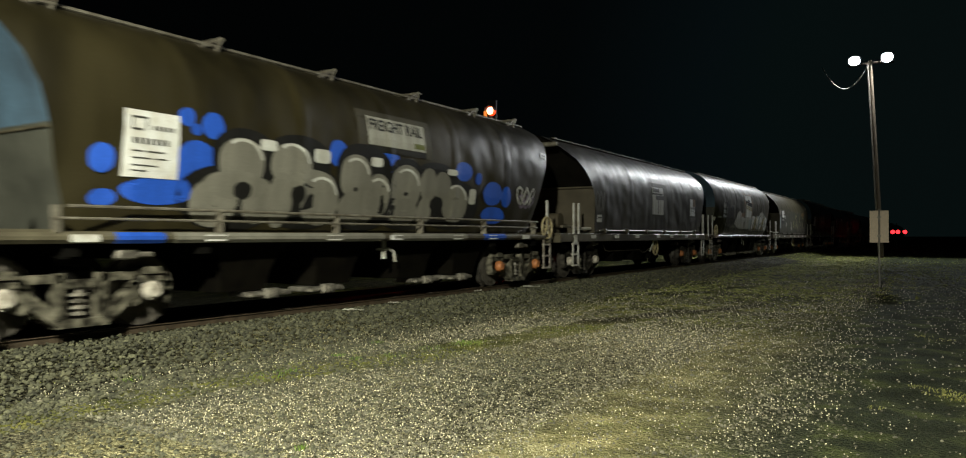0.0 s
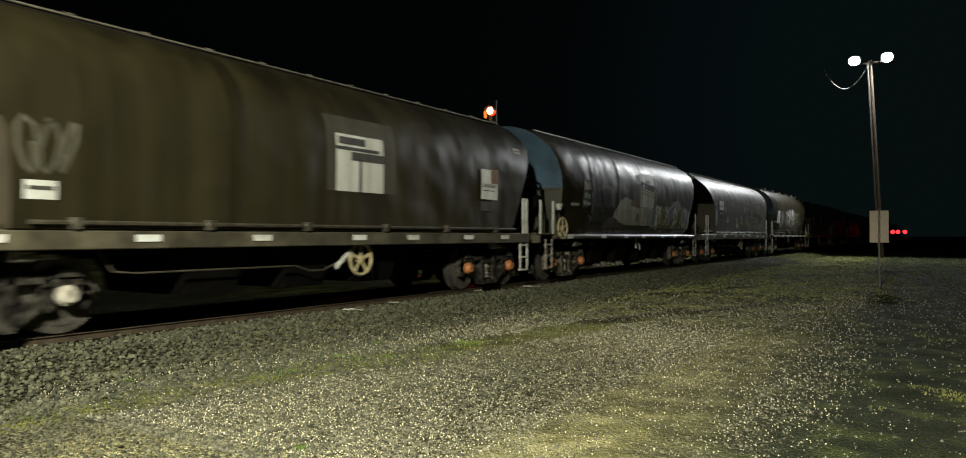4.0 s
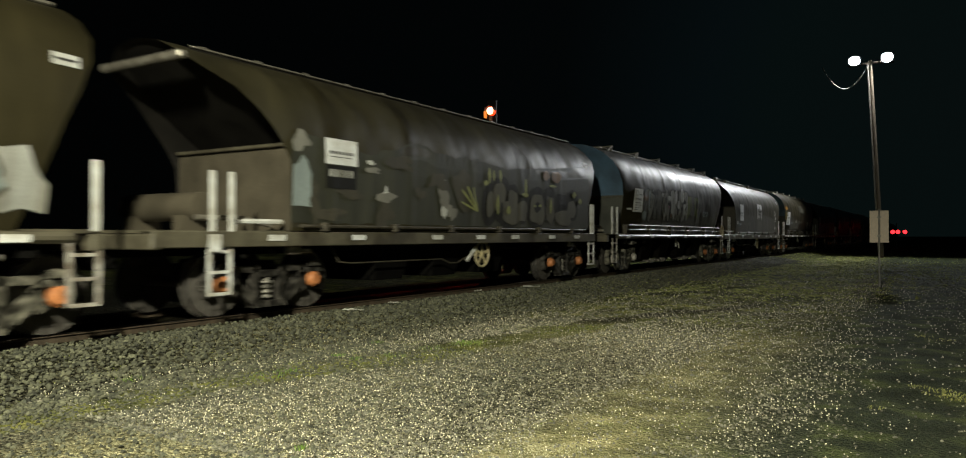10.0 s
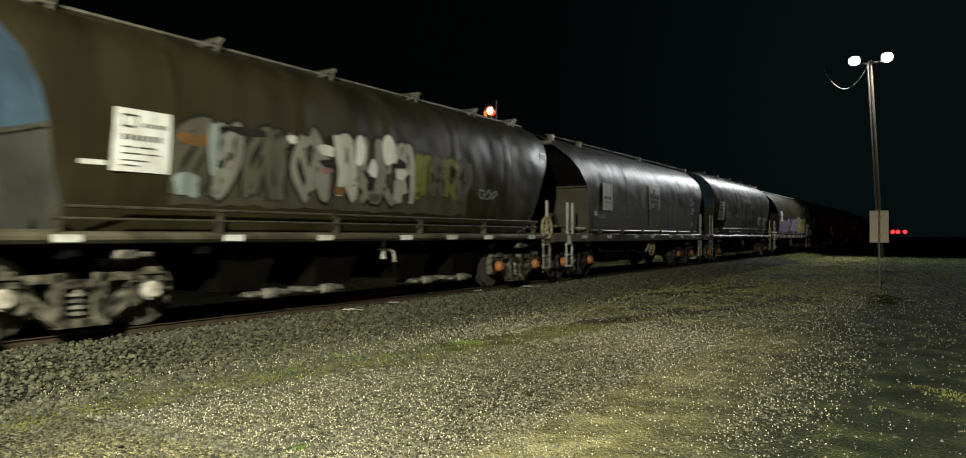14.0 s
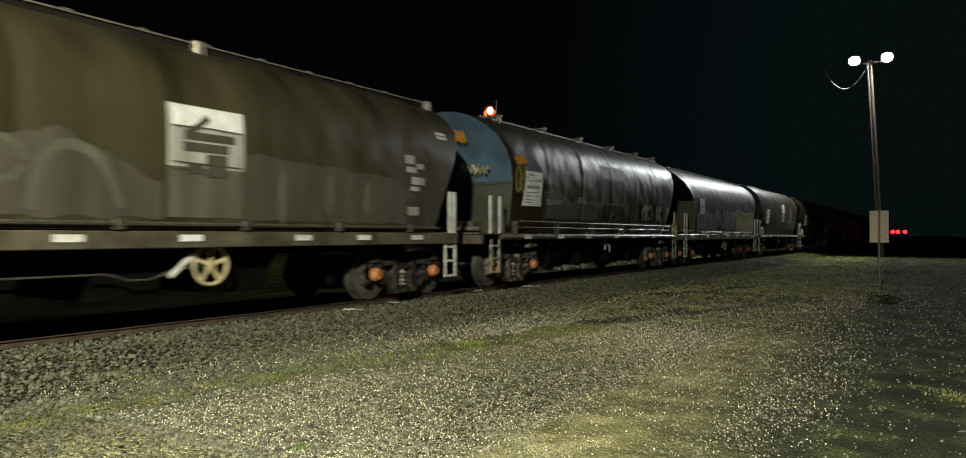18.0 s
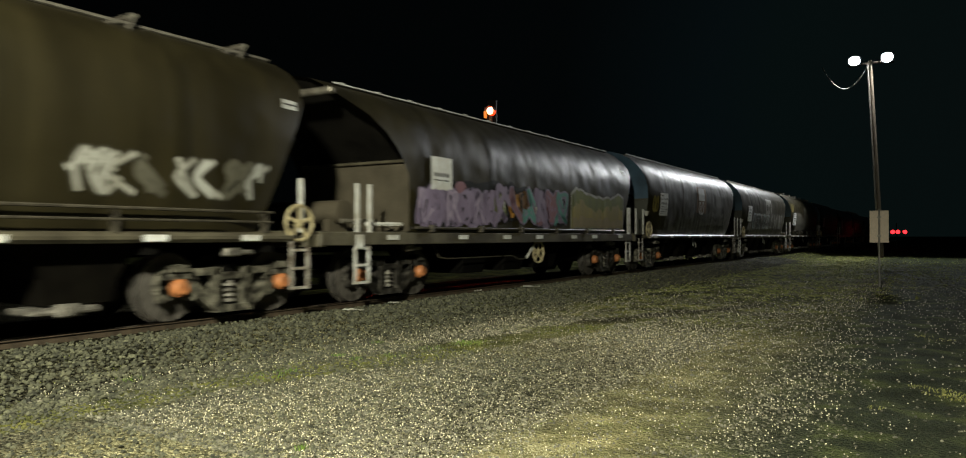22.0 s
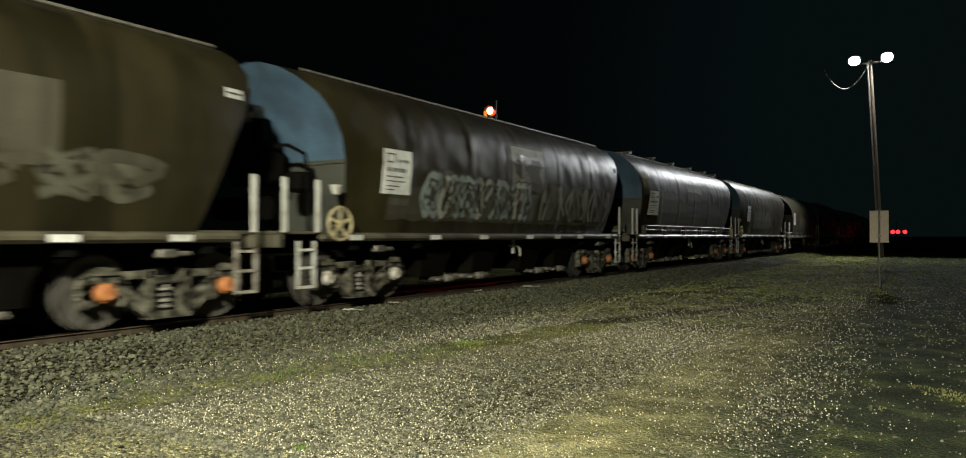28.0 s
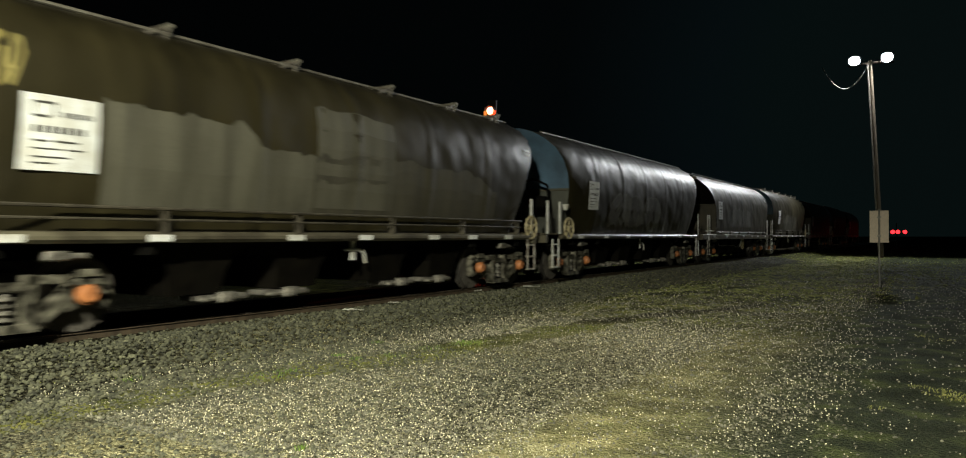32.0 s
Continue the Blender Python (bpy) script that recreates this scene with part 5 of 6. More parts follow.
marks(4, LIME_P, [(8.31, 2.31, 0.1, 0.06), (8.46, 2.48, 0.06, 0.17), (8.64, 2.48, 0.05, 0.13), (8.93, 2.49, 0.06, 0.15), (8.82, 1.86, 0.06, 0.24), (9.3, 1.74, 0.09, 0.11), (10.12, 2.32, 0.06, 0.22), (10.09, 2.13, 0.19, 0.05), (11.57, 2.42, 0.22, 0.035), (11.44, 1.90, 0.07, 0.22), (12.84, 2.26, 0.12, 0.09), (13.22, 2.09, 0.12, 0.08), (10.59, 1.88, 0.07, 0.04), (10.86, 1.90, 0.08, 0.04)], 0.024, 1.3, 0.3)
for y, z, w in ((7.38, 2.10, 0.05), (7.58, 2.18, 0.06), (7.80, 2.17, 0.05), (7.35, 1.86, 0.04), (7.55, 1.98, 0.04)):
    bm = bmesh.new()
    stroke(bm, "open", [(7.99, 1.68), ((7.99 + y) / 2, (1.68 + z) / 2), (y, z)], w, 0.022)
    part("sprayed_ray", bm, LIME_P, WAGONS[4], "lime sprayed ray")
bm = bmesh.new()
stroke(bm, "open", [(9.9, 3.38), (10.16, 3.23), (10.36, 3.05), (10.42, 2.88), (10.36, 2.65), (10.22, 2.40)], 0.045, 0.012)
part("sprayed_arc", bm, GREY_P, WAGONS[4], "faint grey sprayed arc")
marks(4, RUST_P, [(11.22, 2.67, 0.18, 0.11), (11.79, 2.66, 0.26, 0.14)], 0.02, 2.2, 0.4)

data_panel(5, 2.64, 3.39, 1.94, 2.7)
smear(5, DULL_P, 1.58, [(3.45, 2.1), (3.9, 2.3), (4.3, 2.62), (5.1, 2.55), (5.5, 2.45), (6.6, 2.6), (7.5, 2.75), (8.3, 2.7), (9.4, 2.5), (10.4, 2.2)], 0.005, 0.14)
tag(5, 3.5, 6.0, 1.65, 2.75, 5, (GREY_P, SILVER_P, GREY_P), SMOKE_P, 0.13, 0.010, 3)
tag(5, 5.9, 8.5, 1.7, 2.85, 5, (SILVER_P, CHALK_P, SILVER_P), SMOKE_P, 0.15, 0.011, 5)
marks(5, SMOKE_P, [(4.62, 2.62, 0.36, 0.06), (6.28, 2.32, 0.26, 0.07), (7.28, 2.12, 0.12, 0.24), (8.06, 2.46, 0.2, 0.08)], 0.018, 2.0, 0.5)
marks(5, CYAN_P, [(4.05, 2.3, 0.08, 0.32), (3.65, 1.85, 0.20, 0.16)], 0.018, 2.4, 0.6)
marks(5, RUST_P, [(3.73, 2.42, 0.24, 0.08), (6.55, 1.9, 0.14, 0.07)], 0.018, 2.6, 0.3)
marks(5, WHITE_P, [(5.45, 2.61, 0.09, 0.06), (6.17, 2.53, 0.18, 0.09), (6.97, 2.59, 0.13, 0.30), (7.75, 2.68, 0.20, 0.24), (8.13, 2.28, 0.15, 0.10), (7.31, 2.33, 0.12, 0.15)], 0.020, 2.4, 0.5)
tag(5, 8.6, 10.4, 1.85, 2.7, 4, (GREEN_P, GREY_P), DULL_P, 0.13, 0.009, 2)
squiggle(5, CYAN_P, 10.8, 1.95, 0.8, 0.2, 3, 0.04)
marks(5, PINK_P, [(6.2, 2.2, 0.12, 0.05)], 0.02)
panel(5, 2.3, 2.6, 2.0, 2.06, WHITE_P)

data_panel(6, 3.61, 4.38, 1.92, 2.72, FEW)
panel(6, 7.66, 8.87, 1.40, 2.88, GREY_P)
panel(6, 7.66, 8.87, 2.06, 2.88, CHALK_P, None, 0.012)
panel(6, 7.72, 8.85, 2.60, 2.87, PLATE, None, 0.015)
for y0, y1, z0, z1 in ((7.90, 8.70, 2.42, 2.53), (7.88, 8.60, 2.27, 2.39), (8.24, 8.58, 1.95, 2.25), (7.95, 8.20, 1.98, 2.10)):
    panel(6, y0, y1, z0, z1, DULL_P, None, 0.018, "painted_over_patch")
for pts, w in (([(8.27, 2.74), (8.12, 2.62), (7.94, 2.50)], 0.09), ([(7.72, 2.58), (8.30, 2.60), (8.82, 2.58)], 0.018), ([(7.72, 2.12), (8.82, 2.10)], 0.02), ([(7.72, 2.02), (7.98, 2.04)], 0.02)):
    bm = bmesh.new()
    stroke(bm, "open", pts, w, 0.021)
    part("paint_line", bm, DULL_P, WAGONS[6], "thin dull paint line")
panel(6, 3.28, 3.93, 1.63, 1.82, INK)
panel(6, 3.03, 3.26, 1.74, 1.87, WHITE_P)
squiggle(6, CYAN_P, 3.3, 1.68, 0.6, 0.1, 3, 0.03)
for y0, y1, z0, z1 in ((12.55, 12.85, 2.50, 2.66), (12.9, 13.12, 2.42, 2.52), (12.6, 12.9, 2.34, 2.44), (12.75, 13.15, 2.12, 2.26), (12.72, 13.0, 2.0, 2.08), (12.65, 12.98, 1.54, 1.70)):
    panel(6, y0, y1, z0, z1, CHALK_P, None, 0.008, "small_label")
smear(6, DULL_P, 1.38, [(3.0, 2.0), (4.26, 2.17), (4.45, 2.34), (4.79, 2.28), (5.29, 2.21), (5.76, 2.22), (6.27, 2.40), (6.63, 2.22), (7.02, 2.07), (7.6, 1.85)], 0.005, 0.09)
smear(6, DULL_P, 1.38, [(8.9, 2.33), (9.79, 2.30), (10.88, 2.24), (12.33, 2.2), (12.6, 1.8)], 0.005, 0.07)
for ya in (4.75, 5.65):
    bm = bmesh.new()
    stroke(bm, "open", [(ya + 0.28 * math.cos(q * 0.6), 1.98 + 0.24 * math.sin(q * 0.6)) for q in range(11)], 0.08, 0.009)
    part("faded_ring", bm, GREY_P, WAGONS[6])
bm = bmesh.new()
stroke(bm, "open", [(6.0, 1.45), (6.05, 1.75), (6.12, 2.02), (6.28, 2.17), (6.45, 2.21), (6.65, 2.15), (6.82, 2.02), (6.94, 1.8), (7.05, 1.5)], 0.13, 0.009)
part("faded_arch", bm, GREY_P, WAGONS[6])
marks(6, GREY_P, [(9.6, 1.75, 0.10, 0.35), (10.6, 1.8, 0.13, 0.3), (11.5, 1.8, 0.10, 0.28), (5.2, 1.6, 0.08, 0.2)], 0.008, 2.4, 0.5)

data_panel(7, 2.42, 3.20, 1.88, 2.71)
for a in ((6.99, 8.87, 3.16, 3.26), (6.99, 8.87, 2.08, 2.13), (6.99, 7.12, 2.13, 3.16), (8.72, 8.87, 2.13, 3.16)):
    panel(7, *a, GREY_P, None, 0.007, "frame_mark")
marks(7, DULL_P, [(4.01, 2.14, 0.5, 0.2), (5.64, 2.15, 0.2, 0.1), (6.7, 2.0, 0.3, 0.19), (7.89, 1.8, 0.3, 0.08)], 0.007, 2.0, 0.7)
tag(7, 10.5, 13.5, 1.65, 2.2, 7, (CHALK_P, CHALK_P, GREY_P), DULL_P, 0.075)
panel(7, 7.12, 8.72, 2.78, 3.14, GREY_P, None, 0.007)
smear(7, DULL_P, 1.6, [(3.4, 2.3), (4.1, 2.35), (4.9, 2.1), (5.8, 2.15), (6.9, 2.1)], 0.005, 0.1)
squiggle(7, CYAN_P, 3.5, 1.95, 0.9, 0.12, 4, 0.04)
marks(7, SILVER_P, [(5.65, 2.13, 0.22, 0.09)], 0.013, 4.0, 0.2)
squiggle(7, YELLOW_P, 2.05, 2.2, 0.5, 0.6, 2, 0.06)

for k, (x0, z0, w, h) in enumerate(((0.05, 2.62, 0.5, 0.22), (0.35, 2.58, 0.45, 0.2), (0.1, 3.3, 0.28, 0.3))):
    bm = bmesh.new()
    left, right = [], []
    for q in range(12):
        x, z = x0 + w * q / 11, z0 + h * (0.5 + 0.5 * math.sin(q * 1.9 + k))
        y = lerp_table(ENDS["round"][0], z) - 0.225
        left.append(bm.verts.new((x, y, z))), right.append(bm.verts.new((x + 0.03, y, z + 0.045)))
    for q in range(11):
        bm.faces.new((left[q], left[q + 1], right[q + 1], right[q]))
    part("end_scrawl", bm, (WHITE_P, YELLOW_P, ORANGE_P)[k], WAGONS[7])
marks(7, ORANGE_P, [(2.25, 2.95, 0.22, 0.12)], 0.008, 2.0, 0.6)

data_panel(8, 3.37, 4.09, 2.06, 2.71, FEW)
marks(8, BLACK_P, [(4.4, 1.85, 0.9, 0.42), (5.6, 1.9, 0.8, 0.42), (7.0, 1.9, 1.0, 0.42), (8.5, 1.85, 0.9, 0.42)], 0.005, 2.8, 0.4)
marks(8, PURPLE_P, [(3.3, 1.65, 0.35, 0.3), (4.1, 1.7, 0.5, 0.36), (5.1, 1.76, 0.55, 0.4), (8.5, 1.8, 0.6, 0.4)], 0.008, 2.6, 0.4)
tag(8, 3.0, 5.9, 1.35, 2.15, 7, (PURPLE_P, PURPLE_P, PURPLE_P), BLACK_P, 0.17, 0.011)
tag(8, 7.9, 9.4, 1.4, 2.25, 4, (PURPLE_P, PINK_P, TEAL_P), BLACK_P, 0.16, 0.011, 7)
letters(8, [(6.07, 1.81, 0.3, 0.38), (6.59, 1.92, 0.32, 0.36), (7.1, 1.94, 0.34, 0.36), (7.65, 1.81, 0.3, 0.42), (9.25, 1.86, 0.3, 0.40)], (GREEN_P, ORANGE_P, RUST_P, PINK_P, PURPLE_P), BLACK_P, 0.014, 3)
marks(8, PINK_P, [(4.38, 2.16, 0.2, 0.11), (7.9, 1.6, 0.2, 0.2)], 0.024, 2.2, 0.4)
TOP8 = [(9.75, 2.30), (10.1, 2.50), (10.5, 2.44), (11.3, 2.30), (12.0, 2.28), (12.8, 2.36), (13.3, 2.44), (13.6, 2.38)]
smear(8, CHALK_P, 1.36, TOP8, 0.008, 0.07)
smear(8, GREEN_P, 1.38, [(y + 0.04 * (1 if y < 11 else -1), z - 0.07) for y, z in TOP8], 0.012, 0.08)
smear(8, YELLOW_P, 1.38, [(y + 0.07 * (1 if y < 11 else -1), z - 0.38 + 0.1 * (k % 3 - 1)) for k, (y, z) in enumerate(TOP8)], 0.016, 0.2)
smear(8, TAN_P, 1.38, [(9.85, 1.62), (10.6, 1.72), (11.4, 1.6), (12.2, 1.68), (13.0, 1.58), (13.5, 1.66)], 0.020, 0.12)
tag(8, 5.9, 9.5, 1.45, 2.3, 6, (PURPLE_P, PINK_P, TEAL_P), PURPLE_P, 0.10, 0.028, 5)
tag(8, 3.0, 5.9, 1.4, 2.1, 6, (LILAC_P, PURPLE_P), PURPLE_P, 0.05, 0.022, 6)

data_panel(9, 2.85, 3.68, 1.88, 2.68)
squiggle(9, YELLOW_P, 2.35, 2.0, 0.4, 0.55, 2, 0.07)
tag(9, 5.9, 7.0, 1.75, 2.5, 2, (DULL_P, DULL_P), DULL_P, 0.10)
tag(9, 9.2, 12.8, 1.6, 2.15, 4, (DULL_P, DULL_P, GREY_P), DULL_P, 0.09, 0.010, 3)
panel(9, 7.5, 8.9, 2.1, 3.15, RUST_P, None, 0.005), panel(9, 7.7, 8.6, 2.6, 3.12, WHITE_P, None, 0.016)
squiggle(9, WHITE_P, 7.7, 2.05, 0.9, 0.5, 2, 0.06)
panel(9, 10.48, 11.45, 1.93, 2.9, DULL_P), marks(9, GREY_P, [(9.63, 1.9, 0.31, 0.24), (12.2, 1.8, 0.4, 0.22)], 0.007, 2.0, 0.7)

data_panel(10, 2.78, 3.58, 1.91, 2.71)
panel(10, 3.0, 3.6, 1.72, 1.84, GREY_P)
panel(10, 7.2, 9.15, 2.19, 3.30, DULL_P), panel(10, 7.4, 9.0, 2.25, 3.24, SILVER_P, None, 0.012), panel(10, 7.4, 9.0, 3.06, 3.24, CHALK_P, None, 0.016)
marks(10, DULL_P, [(7.8, 2.75, 0.3, 0.2), (8.5, 2.55, 0.35, 0.25), (8.6, 2.9, 0.25, 0.1)], 0.018, 2.2, 1.1)
smear(10, DULL_P, 1.45, [(3.0, 1.9), (3.9, 2.1), (4.6, 2.35), (6.0, 2.3), (7.2, 2.35), (8.8, 2.2), (10.0, 2.4), (11.8, 2.5), (13.2, 2.3)], 0.0045, 0.1)
smear(10, GREY_P, 1.52, [(4.0, 1.9), (4.3, 2.42), (4.8, 2.46), (5.3, 2.15), (5.8, 2.2), (6.1, 2.4), (6.5, 2.12), (7.4, 2.2), (8.0, 2.15), (8.5, 2.3), (8.6, 1.7)], 0.008, 0.22)
tag(10, 4.0, 8.5, 1.5, 2.4, 9, (CYAN_P, CHALK_P, CYAN_P), DULL_P, 0.12, 0.012)
tag(10, 4.2, 8.3, 1.6, 2.3, 12, (DULL_P, BLACK_P), GREY_P, 0.035, 0.020, 6)
tag(10, 8.8, 13.3, 1.5, 2.45, 9, (SILVER_P, GREY_P, SILVER_P), DULL_P, 0.11, 0.012, 9)

data_panel(11, 2.45, 3.28, 1.88, 2.71)
smear(11, GREY_P, 1.5, [(3.35, 2.78), (4.4, 2.72), (5.4, 2.74), (5.7, 2.45), (6.8, 2.4)], 0.006, 0.09)
smear(11, GREY_P, 1.6, [(6.84, 3.2), (7.8, 3.22), (8.77, 3.15)], 0.0075, 0.05)
smear(11, DULL_P, 1.5, [(6.7, 2.4), (8.8, 2.55), (10.0, 2.45), (11.2, 2.5), (12.4, 2.1)], 0.005, 0.1)
squiggle(11, YELLOW_P, 1.95, 2.75, 0.55, 0.6, 3, 0.05)
for i in range(12, len(TRAIN)):
    data_panel(i, 3.0, 3.7, 1.9, 2.7)
    tag(i, 4.6, 9.6, 1.5, 2.4, 6, (DULL_P, GREY_P), GREY_P, 0.16)
for i in range(len(TRAIN)):
    panel(i, 13.70, 14.03, 3.08, 3.22, WHITE_P, [(0.1, 0.9, 0.4, 0.6)], 0.010, "corner_label")

# ------------------------------------------------------------------ yard things


def build_back_wall():
    """A plain corrugated wall, added out of view behind the camera and the floodlight."""
    bm = bmesh.new()
    x, k = -0.9, 0
    pts = []
    while x < 9.0:
        pts.append((x, -6.4 - (0.0, 0.03, 0.03, 0.0)[k % 4]))
        x += (0.03, 0.06)[k % 2]
        k += 1
    low, high = [bm.verts.new((a, b, -0.1)) for a, b in pts], [bm.verts.new((a, b, 6.42)) for a, b in pts]
    for i in range(len(pts) - 1):
        bm.faces.new((low[i], low[i + 1], high[i + 1], high[i]))
    bmesh.ops.solidify(bm, geom=bm.faces[:], thickness=0.08)
    tagged(finish("wall_south", bm, GALV), "plain corrugated iron shed wall", "wall", kind="structure")


build_back_wall()


def build_pole():
    pole = thing("floodlight_pole", pose(*POLE), "tall weathered timber pole with twin lit floodlights", "light pole")
    bm = bmesh.new()
    tube(bm, (0.35, 0, -0.3), (-0.30, 0, POLE_H), 0.16, 14, 0.12)
    part("pole", bm, WOOD, pole, "weathered timber pole", smooth=40)
    bm = bmesh.new()
    pipe(bm, [(0.18, -0.20, 0.1), (-0.44, -0.16, POLE_H - 0.2)], 0.05)
    part("conduit", bm, PIPE, pole, "pale cable conduit")
    bm = bmesh.new()
    box(bm, -1.2, 0.75, -0.09, 0.0, POLE_H - 0.25, POLE_H - 0.12)
    part("crossarm", bm, WOOD, pole, "short crossarm")
    for dx in (-1.25, 0.75):
        bm = bmesh.new()
        box(bm, dx - 0.40, dx + 0.40, -0.30, 0.05, POLE_H - 0.34, POLE_H + 0.38, 0.06)
        h = part("floodlight", bm, BLACK, pole, "floodlight housing")
        bm = bmesh.new()
        bmesh.ops.create_uvsphere(bm, u_segments=14, v_segments=8, radius=0.30)
        for v in bm.verts:
            v.co = Vector((v.co.x * 1.25 + dx, v.co.y * 0.25 - 0.34, v.co.z * 1.1 + POLE_H + 0.02))
        part("lens", bm, LAMP_WHITE, h, "glowing white lens", smooth=60)
    bm = bmesh.new()
    pts = []
    for i in range(17):
        u = i / 16
        pts.append((-0.40 - 2.9 * u, -0.1, POLE_H - 0.25 - 6.5 * u * (1 - u) + 0.1 * u))
    pipe(bm, pts, 0.028, 6)
    part("cable", bm, PIPE, pole, "drooping pale cable")
    return pole


build_pole()


def at_depth(px, depth):
    """A place on the ground at a depth along the view and a sideways slope px."""
    a = radians(31.8)
    f, r = Vector((-math.sin(a), math.cos(a), 0)), Vector((math.cos(a), math.sin(a), 0))
    return f * depth + r * (px * depth)


def build_sign():
    p = at_depth(0.5404, 21.6)
    sign = thing("sign_board", pose(p.x, p.y, 0, -3.5, 0, 4), "cream sign board seen from behind on a thin post", "sign")
    bm = bmesh.new()
    tube(bm, (0, -0.045, -0.2), (0, -0.045, 2.30), 0.028, 12)
    part("post", bm, GALV, sign, "thin galvanised post", smooth=40)
    bm = bmesh.new()
    box(bm, -0.25, 0.25, -0.012, 0.0, 1.30, 2.25, 0.004)
    part("board", bm, SIGN, sign, "cream board, blank on its back")
    bm = bmesh.new()
    for z in (1.5, 2.05):
        box(bm, -0.05, 0.05, -0.075, -0.012, z - 0.02, z + 0.02)
    part("clamp", bm, GALV, sign)


build_sign()


def build_signal():
    s = thing("railway_signal", pose(-17.0 - 0.0, 28.1, 0), "railway signal mast showing a red light", "signal")
    bm = bmesh.new()
    tube(bm, (0, 0, -0.3), (0, 0, 7.3), 0.08, 12)
    part("mast", bm, GALV, s, "steel mast", smooth=40)
    bm = bmesh.new()
    box(bm, -0.22, 0.22, 0.02, 0.20, 6.5, 7.6, 0.03)
    part("signal_head", bm, BLACK, s, "black signal head")
    bm = bmesh.new()
    bmesh.ops.create_uvsphere(bm, u_segments=16, v_segments=10, radius=0.165)
    for v in bm.verts:
        v.co = Vector((v.co.x + 0.05, v.co.y * 0.4 - 0.17, v.co.z + 7.08))
    lit = part("bulb", bm, LAMP_RED, s, "bright bulb behind the lens", smooth=60)
    # wide, dimmer lens that also stands in for the red halo round the bulb
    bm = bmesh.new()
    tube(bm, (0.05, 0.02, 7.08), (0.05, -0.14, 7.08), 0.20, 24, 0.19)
    part("lens", bm, LENS_HALO_RED, s, "glowing red lens", smooth=60)
    bm = bmesh.new()
    for i in range(8):
        a0, a1 = math.pi * i / 8, math.pi * (i + 1) / 8
        vs = [bm.verts.new((0.05 + 0.22 * math.cos(a), y, 7.08 + 0.22 * math.sin(a))) for a, y in ((a0, 0.0), (a1, 0.0), (a1, -0.28), (a0, -0.28))]
        bm.faces.new(vs)
    part("hood", bm, BLACK, s, "black hood")
    # bar made to glow for the orange gleam beside the lens
    bm = bmesh.new()
    box(bm, -0.27, -0.19, -0.20, -0.02, 6.78, 7.10, 0.015)
    part("side_light", bm, BAR_ORANGE, s, "narrow orange side light")
    lamp("signal_lamp", "SPOT", look((-16.95, 27.85, 7.08), (-10.5, 15.6, 0.34)), 5200, (1.0, 0.06, 0.03), 0.15, 20, 0.6)


build_signal()


def build_crossing():
    p = at_depth((1455 - 784) / 1190, 98)
    c = thing("level_crossing_signal", pose(p.x, p.y, 0, 0, 0, 5), "level crossing mast with flashing red lamps", "signal")
    bm = bmesh.new()
    tube(bm, (0, 0, -0.2), (0, 0, 3.2), 0.06, 10)
    box(bm, -0.60, 1.05, -0.05, 0.0, 1.98, 2.06)
    part("mast", bm, GALV, c, "steel mast")
    for x in (-0.42, 0.16, 0.98):
        bm = bmesh.new()
        tube(bm, (x, 0.0, 2.02), (x, -0.10, 2.02), 0.30, 18)
        for k in range(12):
            a0, a1 = 2 * math.pi * k / 12, 2 * math.pi * (k + 1) / 12
            bm.faces.new([bm.verts.new((x + 0.29 * math.cos(a), y, 2.02 + 0.29 * math.sin(a))) for a, y in ((a0, -0.08), (a1, -0.08), (a1, -0.75), (a0, -0.75))])
        d = part("lamp_housing", bm, BLACK, c, "round black lamp housing with a hood")
        bm = bmesh.new()
        tube(bm, (x, -0.10, 2.02), (x, -0.13, 2.02), 0.26, 18, 0.22)
        part("lens", bm, CROSS_RED, d, "glowing red lens")


build_crossing()

# ------------------------------------------------------------------ loose stones and litter


